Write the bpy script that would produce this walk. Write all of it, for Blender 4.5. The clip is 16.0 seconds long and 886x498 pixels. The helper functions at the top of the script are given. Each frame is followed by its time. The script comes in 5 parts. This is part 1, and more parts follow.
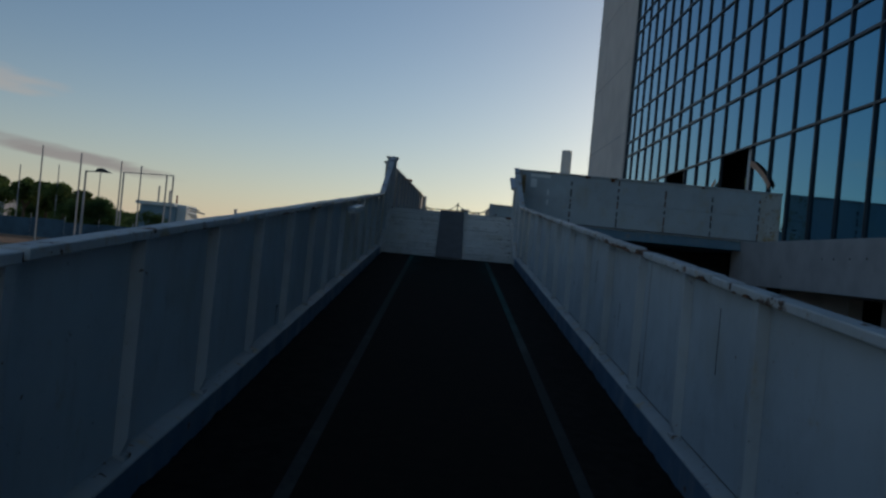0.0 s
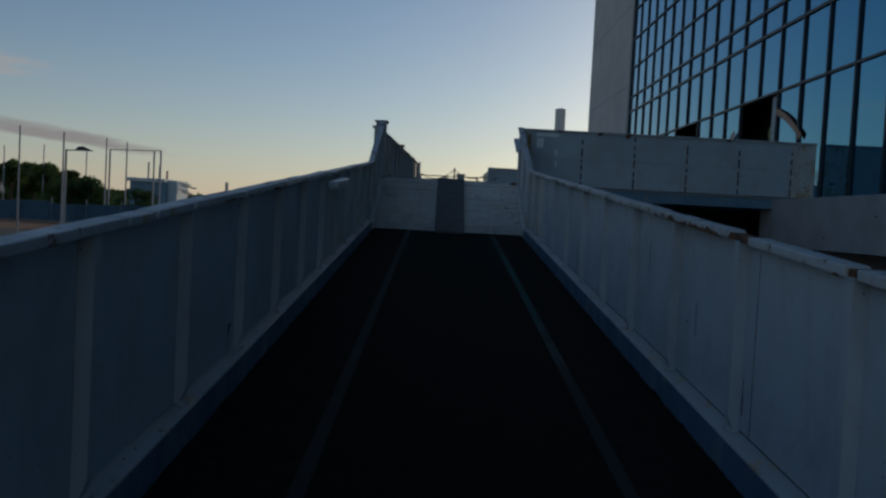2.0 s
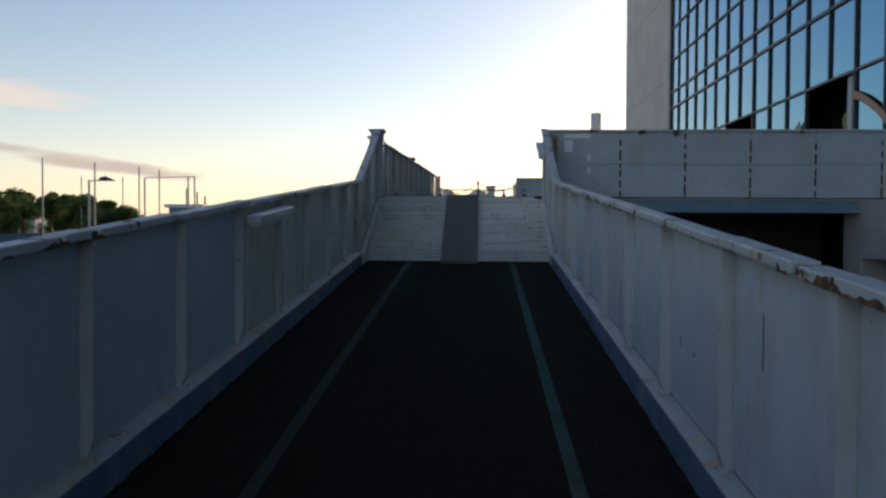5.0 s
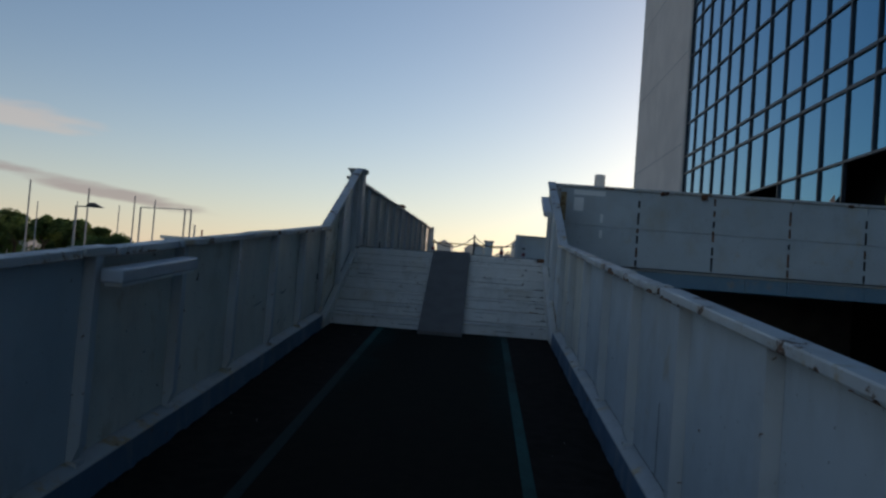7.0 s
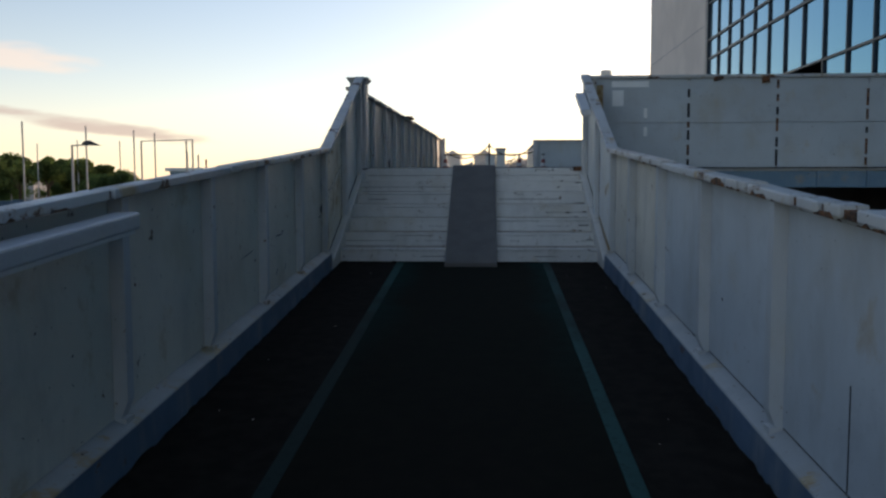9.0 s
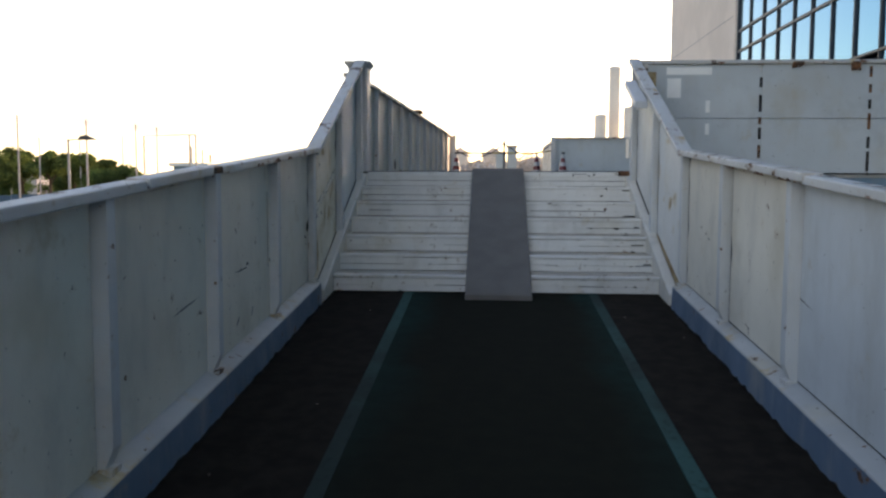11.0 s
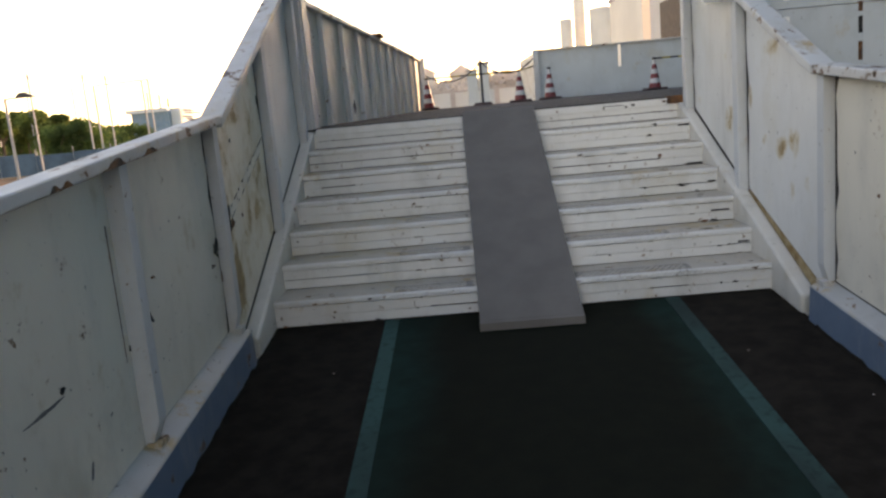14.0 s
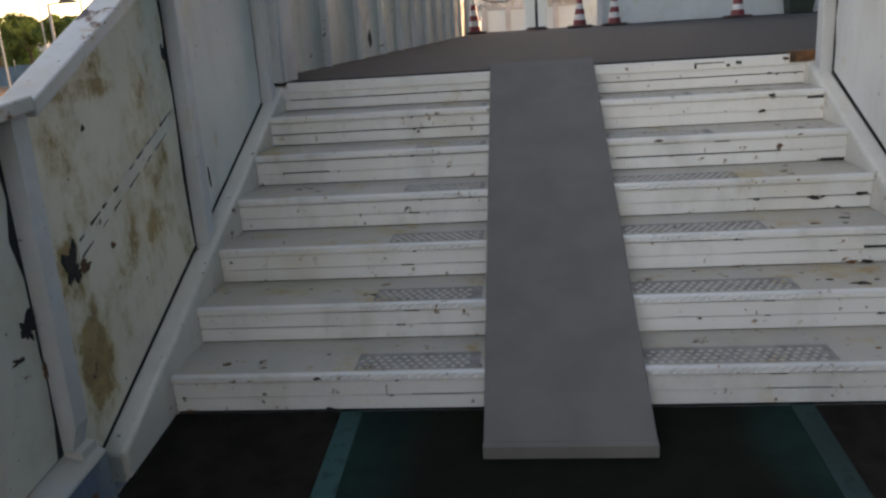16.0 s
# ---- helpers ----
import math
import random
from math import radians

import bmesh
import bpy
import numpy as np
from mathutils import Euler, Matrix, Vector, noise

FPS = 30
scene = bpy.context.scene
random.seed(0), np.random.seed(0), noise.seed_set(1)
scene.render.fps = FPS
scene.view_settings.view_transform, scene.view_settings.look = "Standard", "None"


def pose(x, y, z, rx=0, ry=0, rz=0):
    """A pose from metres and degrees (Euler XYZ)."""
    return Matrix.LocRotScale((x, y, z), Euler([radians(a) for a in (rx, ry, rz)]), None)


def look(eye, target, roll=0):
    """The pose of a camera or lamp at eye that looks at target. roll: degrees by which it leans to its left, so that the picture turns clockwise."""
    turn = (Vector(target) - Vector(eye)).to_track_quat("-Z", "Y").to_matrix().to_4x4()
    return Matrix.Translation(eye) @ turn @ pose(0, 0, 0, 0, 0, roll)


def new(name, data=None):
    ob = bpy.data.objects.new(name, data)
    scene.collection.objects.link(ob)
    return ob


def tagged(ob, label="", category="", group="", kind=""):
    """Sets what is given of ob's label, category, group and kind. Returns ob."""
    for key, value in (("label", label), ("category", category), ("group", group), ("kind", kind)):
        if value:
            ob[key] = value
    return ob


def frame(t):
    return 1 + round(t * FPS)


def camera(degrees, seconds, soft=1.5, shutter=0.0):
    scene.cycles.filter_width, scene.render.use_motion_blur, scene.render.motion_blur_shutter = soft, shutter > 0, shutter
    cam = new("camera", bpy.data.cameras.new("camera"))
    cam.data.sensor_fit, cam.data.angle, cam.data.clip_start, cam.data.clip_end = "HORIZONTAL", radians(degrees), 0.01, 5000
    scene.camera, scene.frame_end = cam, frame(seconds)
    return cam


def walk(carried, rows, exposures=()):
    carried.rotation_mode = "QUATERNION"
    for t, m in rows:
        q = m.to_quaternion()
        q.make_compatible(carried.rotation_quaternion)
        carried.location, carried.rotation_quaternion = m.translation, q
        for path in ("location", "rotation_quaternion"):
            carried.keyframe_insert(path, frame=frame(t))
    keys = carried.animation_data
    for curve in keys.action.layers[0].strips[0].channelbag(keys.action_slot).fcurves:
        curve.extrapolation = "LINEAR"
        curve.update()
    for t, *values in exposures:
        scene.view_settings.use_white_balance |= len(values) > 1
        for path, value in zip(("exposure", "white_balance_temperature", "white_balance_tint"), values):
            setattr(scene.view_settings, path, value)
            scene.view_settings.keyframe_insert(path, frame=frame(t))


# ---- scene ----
cam = camera(58.12, 16.0, soft=2.5)
PATH = [
    (0, (-0.043, 0.401, 1.715), (-0.0495, 2.4011, 1.7233), 5.40),
    (0.5, (-0.028, 0.848, 1.804), (-0.0432, 2.8461, 1.8871), 3.31),
    (1, (-0.079, 1.335, 1.813), (-0.0361, 3.3325, 1.7215), 6.26),
    (1.5, (-0.056, 1.807, 1.843), (-0.0029, 3.8058, 1.8480), 4.82),
    (2, (-0.143, 2.335, 1.888), (-0.1332, 4.3338, 1.8075), 3.00),
    (2.5, (-0.127, 2.804, 1.910), (0.0357, 4.7950, 1.8229), 4.55),
    (3, (-0.037, 3.302, 1.944), (0.0342, 5.2913, 1.7467), 2.20),
    (3.5, (0.043, 3.837, 2.021), (0.3209, 5.8148, 1.9197), 7.22),
    (4, (0.152, 4.312, 2.037), (0.1796, 6.3109, 1.9639), 3.36),
    (6.5, (0.536, 6.969, 2.299), (0.4025, 8.9649, 2.3260), -0.30),
    (7, (0.470, 7.463, 2.306), (0.3778, 9.4599, 2.3796), 4.36),
    (7.5, (0.510, 7.863, 2.360), (0.3796, 9.8583, 2.4013), 0.11),
    (8, (0.470, 8.350, 2.388), (0.4330, 10.3460, 2.2580), 1.3),
    (8.5, (0.367, 8.700, 2.422), (0.3620, 10.7003, 2.4030), -0.07),
    (9, (0.206, 9.060, 2.420), (0.097, 11.051, 2.270), -0.1),
    (11.5, (-0.032, 11.430, 2.612), (-0.1527, 13.4200, 2.4527), 0.27),
    (12, (0.034, 11.879, 2.656), (-0.0182, 13.8719, 2.5012), -0.15),
    (12.5, (-0.027, 12.285, 2.639), (-0.0582, 14.2656, 2.3595), -0.55),
    (13, (-0.085, 12.684, 2.687), (-0.1614, 14.6589, 2.3822), -1.07),
    (13.5, (-0.183, 13.148, 2.755), (-0.1859, 15.0928, 2.2887), -2.97),
    (14, (-0.261, 13.485, 2.814), (-0.3330, 15.4513, 2.4574), -5.17),
    (14.5, (-0.243, 13.975, 2.879), (-0.3399, 15.9258, 2.4468), -4.53),
    (15, (-0.158, 14.455, 2.878), (-0.1633, 16.3954, 2.3957), 2.30),
    (15.5, (-0.027, 14.933, 2.931), (-0.0793, 16.8835, 2.4913), -2.16),
    (16, (-0.085, 15.330, 2.984), (-0.2928, 17.2425, 2.4374), -3.74),
]
# ---------------------------------------------------------------- light
EXPO = [(0, -0.15, 6750, 11), (0.5, -0.5, 6200, 8), (1, -0.5, 6350, 9), (1.5, -0.12, 6750, 12), (2, -0.3, 6600, 12), (2.5, 0.03, 6800, 14), (3, 0.55, 7400, 18), (3.5, 1.15, 7900, 20), (4, 1.0, 8050, 20), (6.5, 0.95, 8100, 20), (7, 0.32, 7200, 16), (7.5, -0.05, 6700, 9), (8, 0.3, 7200, 17), (8.5, 1.1, 8100, 20), (9, 1.15, 8400, 21), (11.5, 2.4, 10800, 27), (12, 2.0, 11100, 27), (12.5, 2.1, 11700, 28), (13, 2.35, 12200, 29), (14, 2.75, 13600, 31), (15, 2.75, 13800, 31), (15.5, 2.6, 13800, 31), (16, 2.7, 13600, 31)]
walk(cam, [(t, look(e, a, r)) for t, e, a, r in PATH], EXPO)

SUN_AZ, SUN_EL = 27.0, 11.0
sun_way = Vector((math.sin(radians(SUN_AZ)) * math.cos(radians(SUN_EL)),
                  math.cos(radians(SUN_AZ)) * math.cos(radians(SUN_EL)), math.sin(radians(SUN_EL))))
sun_data = bpy.data.lights.new("sun", "SUN")
sun_data.energy, sun_data.angle, sun_data.color = 1.0, radians(0.6), (1.0, 0.88, 0.74)
sun = new("sun", sun_data)
sun.matrix_world = look(sun_way * 100, (0, 0, 0))

world = bpy.data.worlds.new("sky")
scene.world = world
world.use_nodes = True
wn, wl = world.node_tree.nodes, world.node_tree.links
sky = wn.new("ShaderNodeTexSky")
sky.sky_type, sky.sun_disc = "NISHITA", False
sky.sun_elevation, sky.sun_rotation = radians(SUN_EL), radians(SUN_AZ)
sky.air_density, sky.dust_density, sky.ozone_density = 1.0, 0.5, 3.0
back = wn["Background"]
back.inputs["Strength"].default_value = 0.1


def wmath(op, a, b=None, c=None):
    n = wn.new("ShaderNodeMath")
    n.operation = op
    for i, v in enumerate((a, b, c)):
        if v is None:
            continue
        if isinstance(v, (int, float)):
            n.inputs[i].default_value = v
        else:
            wl.new(v, n.inputs[i])
    return n.outputs[0]


# two thin evening clouds low over the harbour
tc = wn.new("ShaderNodeTexCoord")
sep = wn.new("ShaderNodeSeparateXYZ")
wl.new(tc.outputs["Generated"], sep.inputs[0])
az = wmath("MULTIPLY", wmath("ARCTAN2", sep.outputs[0], sep.outputs[1]), 57.2958)
el = wmath("MULTIPLY", wmath("ARCSINE", sep.outputs[2]), 57.2958)
wnoise = wn.new("ShaderNodeTexNoise")
wnoise.inputs["Scale"].default_value, wnoise.inputs["Detail"].default_value = 14.0, 6.0
wmap = wn.new("ShaderNodeMapping")
wmap.inputs["Scale"].default_value = (1.0, 1.0, 5.0)
wl.new(tc.outputs["Generated"], wmap.inputs[0])
wl.new(wmap.outputs[0], wnoise.inputs[0])
# pale evening haze, thickest at the horizon all the way round
thin = wmath("MULTIPLY", wmath("POWER", 2.718, wmath("MULTIPLY", wmath("ABSOLUTE", el), -0.19)), 0.46)
haze = wn.new("ShaderNodeMix")
haze.data_type = "RGBA"
wl.new(thin, haze.inputs[0])
wl.new(sky.outputs[0], haze.inputs[6])
haze.inputs[7].default_value = (6.6, 5.75, 5.5, 1)
colour = haze.outputs[2]
for a0, e0, wa, we, lean, tint, amount in ((-31.2, 8.3, 5.5, 1.0, -0.04, (4.6, 4.1, 3.75, 1), 0.5), (-26.3, 4.15, 8.5, 0.62, -0.12, (2.5, 2.25, 2.35, 1), 0.75)):
    da = wmath("SUBTRACT", az, a0)
    de = wmath("SUBTRACT", wmath("SUBTRACT", el, e0), wmath("MULTIPLY", da, lean))
    r2 = wmath("ADD", wmath("POWER", wmath("ABSOLUTE", wmath("DIVIDE", da, wa)), 2.0), wmath("POWER", wmath("ABSOLUTE", wmath("DIVIDE", de, we)), 2.0))
    f = wmath("ADD", wmath("SUBTRACT", 1.0, r2), wmath("MULTIPLY", wmath("SUBTRACT", wnoise.outputs[0], 0.5), 2.2))
    mr = wn.new("ShaderNodeMapRange")
    mr.interpolation_type = "SMOOTHSTEP"
    wl.new(f, mr.inputs[0])
    mr.inputs[1].default_value, mr.inputs[2].default_value, mr.inputs[4].default_value = 0.0, 1.0, amount
    mx = wn.new("ShaderNodeMix")
    mx.data_type = "RGBA"
    wl.new(mr.outputs[0], mx.inputs[0])
    wl.new(colour, mx.inputs[6])
    mx.inputs[7].default_value = tint
    colour = mx.outputs[2]
wl.new(colour, back.inputs["Color"])


# ---------------------------------------------------------------- materials
class Nodes:
    def __init__(self, name, rough=0.6, metal=0.0, spec=0.5):
        self.m = bpy.data.materials.new(name)
        self.m.use_nodes = True
        self.n, self.l = self.m.node_tree.nodes, self.m.node_tree.links
        self.b = self.n["Principled BSDF"]
        self.b.inputs["Roughness"].default_value = rough
        self.b.inputs["Metallic"].default_value = metal
        self.b.inputs["Specular IOR Level"].default_value = spec
        geo = self.n.new("ShaderNodeNewGeometry")
        self.pos = geo.outputs["Position"]
        self.geo = geo
        self.rand = self.n.new("ShaderNodeObjectInfo").outputs["Random"]

    def link(self, a, b):
        self.l.new(a, b)

    def noise(self, scale, detail=4.0, stretch=None, offset=None, rough=0.55):
        t = self.n.new("ShaderNodeTexNoise")
        t.inputs["Scale"].default_value, t.inputs["Detail"].default_value = scale, detail
        t.inputs["Roughness"].default_value = rough
        src = self.pos
        if stretch or offset:
            mp = self.n.new("ShaderNodeMapping")
            mp.inputs["Scale"].default_value = stretch or (1, 1, 1)
            mp.inputs["Location"].default_value = offset or (0, 0, 0)
            self.l.new(src, mp.inputs[0])
            src = mp.outputs[0]
        self.l.new(src, t.inputs["Vector"])
        return t.outputs[0]

    def ramp(self, v, lo, hi, a=0.0, b=1.0):
        r = self.n.new("ShaderNodeMapRange")
        r.interpolation_type = "SMOOTHSTEP"
        self.l.new(v, r.inputs[0])
        for i, x in ((1, lo), (2, hi), (3, a), (4, b)):
            r.inputs[i].default_value = x
        return r.outputs[0]

    def math(self, op, a, b):
        n = self.n.new("ShaderNodeMath")
        n.operation = op
        for i, v in enumerate((a, b)):
            if isinstance(v, (int, float)):
                n.inputs[i].default_value = v
            else:
                self.l.new(v, n.inputs[i])
        return n.outputs[0]

    def mix(self, f, a, b):
        n = self.n.new("ShaderNodeMix")
        n.data_type = "RGBA"
        if isinstance(f, (int, float)):
            n.inputs[0].default_value = f
        else:
            self.l.new(f, n.inputs[0])
        for i, v in ((6, a), (7, b)):
            if isinstance(v, tuple):
                n.inputs[i].default_value = (*v, 1)
            else:
                self.l.new(v, n.inputs[i])
        return n.outputs[2]

    def done(self, colour, bump=None, strength=0.3, dist=0.01, rough=None):
        if isinstance(colour, tuple):
            self.b.inputs["Base Color"].default_value = (*colour, 1)
        else:
            self.l.new(colour, self.b.inputs["Base Color"])
        if bump is not None:
            bp = self.n.new("ShaderNodeBump")
            bp.inputs["Strength"].default_value, bp.inputs["Distance"].default_value = strength, dist
            self.l.new(bump, bp.inputs["Height"])
            self.l.new(bp.outputs[0], self.b.inputs["Normal"])
        if rough is not None:
            self.l.new(rough, self.b.inputs["Roughness"])
        return self.m


RUST = (0.20, 0.085, 0.03)
OCHRE = (0.42, 0.245, 0.085)


def painted_steel(name, paint, rust, streak=0.3, chips=0.0, fine=1.0):
    """Old gloss paint on steel sheet: soft grime streaks, ochre stains, rust spots."""
    k = Nodes(name, 0.45)
    c = k.mix(k.ramp(k.noise(0.9, 4), 0.32, 0.68, 0, 0.6), paint, tuple(v * 0.76 for v in paint))
    c = k.mix(k.ramp(k.noise(2.2, 5, (1.6, 1.6, 0.55), None, 0.65), 0.48, 0.75, 0, streak), c, (0.36, 0.36, 0.33))
    c = k.mix(k.ramp(k.noise(1.7, 6, (1, 1, 1), (8, 3, 1), 0.7), 0.52, 0.68, 0, 0.35), c, tuple(v * 0.62 for v in paint))
    soft = k.math("MULTIPLY", k.ramp(k.noise(1.8, 6, (1, 1, 0.8), (3, 1, 7)), 0.58 - 0.10 * rust, 0.80 - 0.1 * rust), min(1.0, 0.3 + 0.2 * rust))
    c = k.mix(soft, c, (0.46, 0.38, 0.25))
    stain = k.math("MULTIPLY", k.ramp(k.noise(3.4, 7, (1, 1, 0.85), (13, 1, 7), 0.68), 0.62 - 0.10 * rust, 0.74 - 0.10 * rust), 0.85 if rust > 0.5 else 0.4)
    c = k.mix(stain, c, k.mix(k.ramp(k.noise(9, 5), 0.35, 0.65), OCHRE, (0.50, 0.38, 0.22)))
    spot = k.ramp(k.noise(8.0, 6, None, (5, 9, 2), 0.65), 0.705 - 0.035 * rust, 0.725 - 0.03 * rust)
    c = k.mix(k.math("MULTIPLY", spot, 0.9), c, RUST)
    fleck = k.ramp(k.noise(34.0, 3, None, (1, 4, 2)), 0.715 - 0.02 * rust, 0.735 - 0.02 * rust)
    c = k.mix(k.math("MULTIPLY", fleck, 0.8), c, (0.06, 0.045, 0.035))
    if chips:
        flake = k.noise(5.5 * fine, 7, (1.0, 0.8, 1.0), (21, 5, 3), 0.7)
        c = k.mix(k.math("MULTIPLY", k.ramp(flake, 0.64 - 0.08 * chips, 0.70 - 0.08 * chips), 0.7), c, (0.33, 0.17, 0.07))
        chip = k.ramp(flake, 0.675 - 0.08 * chips, 0.69 - 0.08 * chips)
        c = k.mix(chip, c, k.mix(k.ramp(k.noise(40, 3), 0.4, 0.6), (0.035, 0.02, 0.015), (0.16, 0.06, 0.025)))
    h = k.math("ADD", k.noise(1.6, 3), k.math("MULTIPLY", spot, -0.3))
    return k.done(c, h, 0.45, 0.03, k.ramp(k.noise(4.0, 4), 0.3, 0.7, 0.4, 0.65))


M_PAINT = painted_steel("white_paint", (0.59, 0.63, 0.65), 0.1, 0.35)
# stained white paint; extra light for the left walls is put into its colour
M_PAINT_OLD_LIT = painted_steel("stained_paint_lit", (0.80, 0.735, 0.635), 0.45, 0.35, 0.2)
M_RUSTED = painted_steel("white_paint_rusted", (0.64, 0.63, 0.58), 1.2, 0.4, 0.4)
M_POST = painted_steel("post_paint", (0.58, 0.605, 0.615), 0.1, 0.3, 0.12, 2.0)
M_RAIL = painted_steel("rail_paint", (0.60, 0.60, 0.59), 0.6, 0.3, 1.0)
M_KERB = painted_steel("kerb_paint_blue", (0.10, 0.178, 0.26), 0.0, 0.5, 0.3, 1.6)
M_PALE = painted_steel("pale_blue_paint", (0.53, 0.585, 0.605), 0.2, 0.25)
M_LEDGE = painted_steel("ledge_paint", (0.43, 0.445, 0.44), 0.8, 0.6, 0.4, 2.0)
M_BEAM = painted_steel("beam_paint", (0.15, 0.27, 0.35), 0.2)
M_STEP = painted_steel("step_paint", (0.70, 0.705, 0.695), 0.3, 0.5, 0.3, 3.2)
M_TREAD = painted_steel("tread_paint", (0.52, 0.46, 0.39), 0.8, 0.7, 0.35, 2.4)
M_STRINGER = painted_steel("stringer_paint", (0.70, 0.66, 0.60), 0.5, 0.5, 0.25, 1.5)


def blotched_steel(name, paint, centres, streak=0.35):
    """White paint on steel with ochre rust coming through in patches (y, z, half width, half height, depth of colour)."""
    k = Nodes(name, 0.5)
    sx = k.n.new("ShaderNodeSeparateXYZ")
    k.link(k.pos, sx.inputs[0])
    c = k.mix(k.ramp(k.noise(0.9, 4), 0.32, 0.68, 0, 0.5), paint, tuple(v * 0.82 for v in paint))
    c = k.mix(k.ramp(k.noise(2.2, 5, (1.6, 1.6, 0.55), None, 0.65), 0.48, 0.75, 0, streak), c, (0.42, 0.40, 0.36))
    c = k.mix(k.ramp(k.noise(2.4, 5, (1, 1, 0.7), (3, 2, 5), 0.6), 0.5, 0.72, 0, 0.4), c, (0.60, 0.53, 0.41))
    total = None
    for cy, cz, ry, rz, depth in centres:
        dy = k.math("DIVIDE", k.math("SUBTRACT", sx.outputs[1], cy), ry)
        dz = k.math("DIVIDE", k.math("SUBTRACT", sx.outputs[2], cz), rz)
        r2 = k.math("ADD", k.math("MULTIPLY", dy, dy), k.math("MULTIPLY", dz, dz))
        f = k.math("MULTIPLY", k.ramp(r2, 0.0, 3.0, 1.0, 0.0), depth * 0.8)
        total = f if total is None else k.math("MAXIMUM", total, f)
    torn = k.math("ADD", total, k.math("MULTIPLY", k.math("SUBTRACT", k.noise(5.0, 9, (1, 1.0, 0.7), (4, 6, 1), 0.72), 0.5), 3.0))
    c = k.mix(k.ramp(torn, 0.30, 0.70, 0, 0.7), c, (0.56, 0.43, 0.25))
    c = k.mix(k.ramp(torn, 0.60, 0.85, 0, 0.85), c, k.mix(k.ramp(k.noise(16, 5), 0.35, 0.65), (0.40, 0.23, 0.07), (0.26, 0.13, 0.045)))
    c = k.mix(k.ramp(torn, 1.12, 1.25), c, (0.07, 0.035, 0.02))
    fleck = k.ramp(k.noise(30.0, 3, None, (1, 4, 2)), 0.70, 0.72)
    c = k.mix(k.math("MULTIPLY", fleck, 0.8), c, (0.07, 0.045, 0.03))
    return k.done(c, k.math("SUBTRACT", k.noise(1.6, 3), k.math("MULTIPLY", torn, 0.15)), 0.45, 0.03, k.ramp(k.noise(4.0, 4), 0.3, 0.7, 0.42, 0.68))


# base colour lifted here too, for light the left panel lacks
M_RUSTED_LEFT = blotched_steel("white_paint_rust_blotches", (0.82, 0.735, 0.61), [
    (17.70, 1.97, 0.10, 0.13, 1.0), (17.66, 2.29, 0.09, 0.10, 1.05), (17.80, 2.14, 0.10, 0.10, 0.75), (18.02, 2.22, 0.16, 0.06, 0.7),
    (17.92, 2.84, 0.22, 0.035, 0.85), (18.43, 2.90, 0.05, 0.09, 0.8), (18.42, 3.06, 0.05, 0.08, 0.85), (18.33, 2.30, 0.16, 0.05, 0.75),
    (17.86, 2.62, 0.14, 0.05, 0.6), (18.52, 2.15, 0.06, 0.07, 0.75), (17.75, 2.43, 0.10, 0.04, 0.65), (18.05, 2.45, 0.75, 0.65, 0.5)])
M_RUSTED_RIGHT = blotched_steel("white_paint_rust_specks", (0.74, 0.735, 0.71), [
    (18.26, 2.71, 0.05, 0.10, 0.5), (18.32, 2.44, 0.04, 0.03, 0.62), (18.10, 2.40, 0.06, 0.05, 0.42), (17.88, 2.44, 0.07, 0.06, 0.42),
    (17.72, 2.21, 0.05, 0.05, 0.55), (17.93, 2.16, 0.04, 0.05, 0.5), (17.58, 1.93, 0.03, 0.10, 0.85), (18.55, 2.68, 0.03, 0.06, 1.0), (18.20, 2.96, 0.12, 0.04, 0.45)], 0.25)
M_STAIR_OLD = blotched_steel("stair_wall_paint", (0.72, 0.71, 0.675), [
    (18.97, 2.55, 0.07, 0.08, 0.6), (18.86, 2.40, 0.06, 0.05, 0.5), (19.6, 2.66, 0.05, 0.04, 0.6)], 0.4)


def rusty(name):
    k = Nodes(name, 0.85)
    c = k.mix(k.ramp(k.noise(18, 5), 0.35, 0.65), (0.045, 0.024, 0.016), (0.24, 0.095, 0.04))
    return k.done(c, k.noise(60, 3), 0.6, 0.01)


M_RUST = rusty("rust")


def flaked():
    k = Nodes("ochre_flaked", 0.8)
    c = k.mix(k.ramp(k.noise(14, 6, None, None, 0.7), 0.35, 0.65), (0.45, 0.33, 0.19), (0.26, 0.14, 0.05))
    return k.done(c, k.noise(50, 3), 0.5, 0.005)


M_OCHRE = flaked()


def plain(name, colour, rough=0.6, var=0.25, scale=6.0, metal=0.0, spec=0.5, bump=0.15):
    k = Nodes(name, rough, metal, spec)
    a = k.ramp(k.noise(scale, 5), 0.3, 0.7)
    c = k.mix(a, tuple(v * (1 - var) for v in colour), tuple(min(1, v * (1 + var)) for v in colour))
    return k.done(c, k.noise(scale * 8, 3), bump, 0.01)


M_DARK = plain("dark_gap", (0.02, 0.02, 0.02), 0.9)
# shade on the backlit outer side is put into this dark colour
M_OUTER = plain("shaded_outer_steel", (0.055, 0.058, 0.062), 0.8, 0.25, 1.5)
M_SHADE = plain("dark_grey", (0.16, 0.15, 0.15), 0.9, 0.2, 2.0)
M_GRIP = plain("worn_grip_plate", (0.26, 0.24, 0.22), 0.8, 0.25, 14.0)
M_MAT = plain("black_walkway_mat", (0.0164, 0.0132, 0.0106), 1.0, 0.3, 9.0, spec=0.08, bump=0.15)


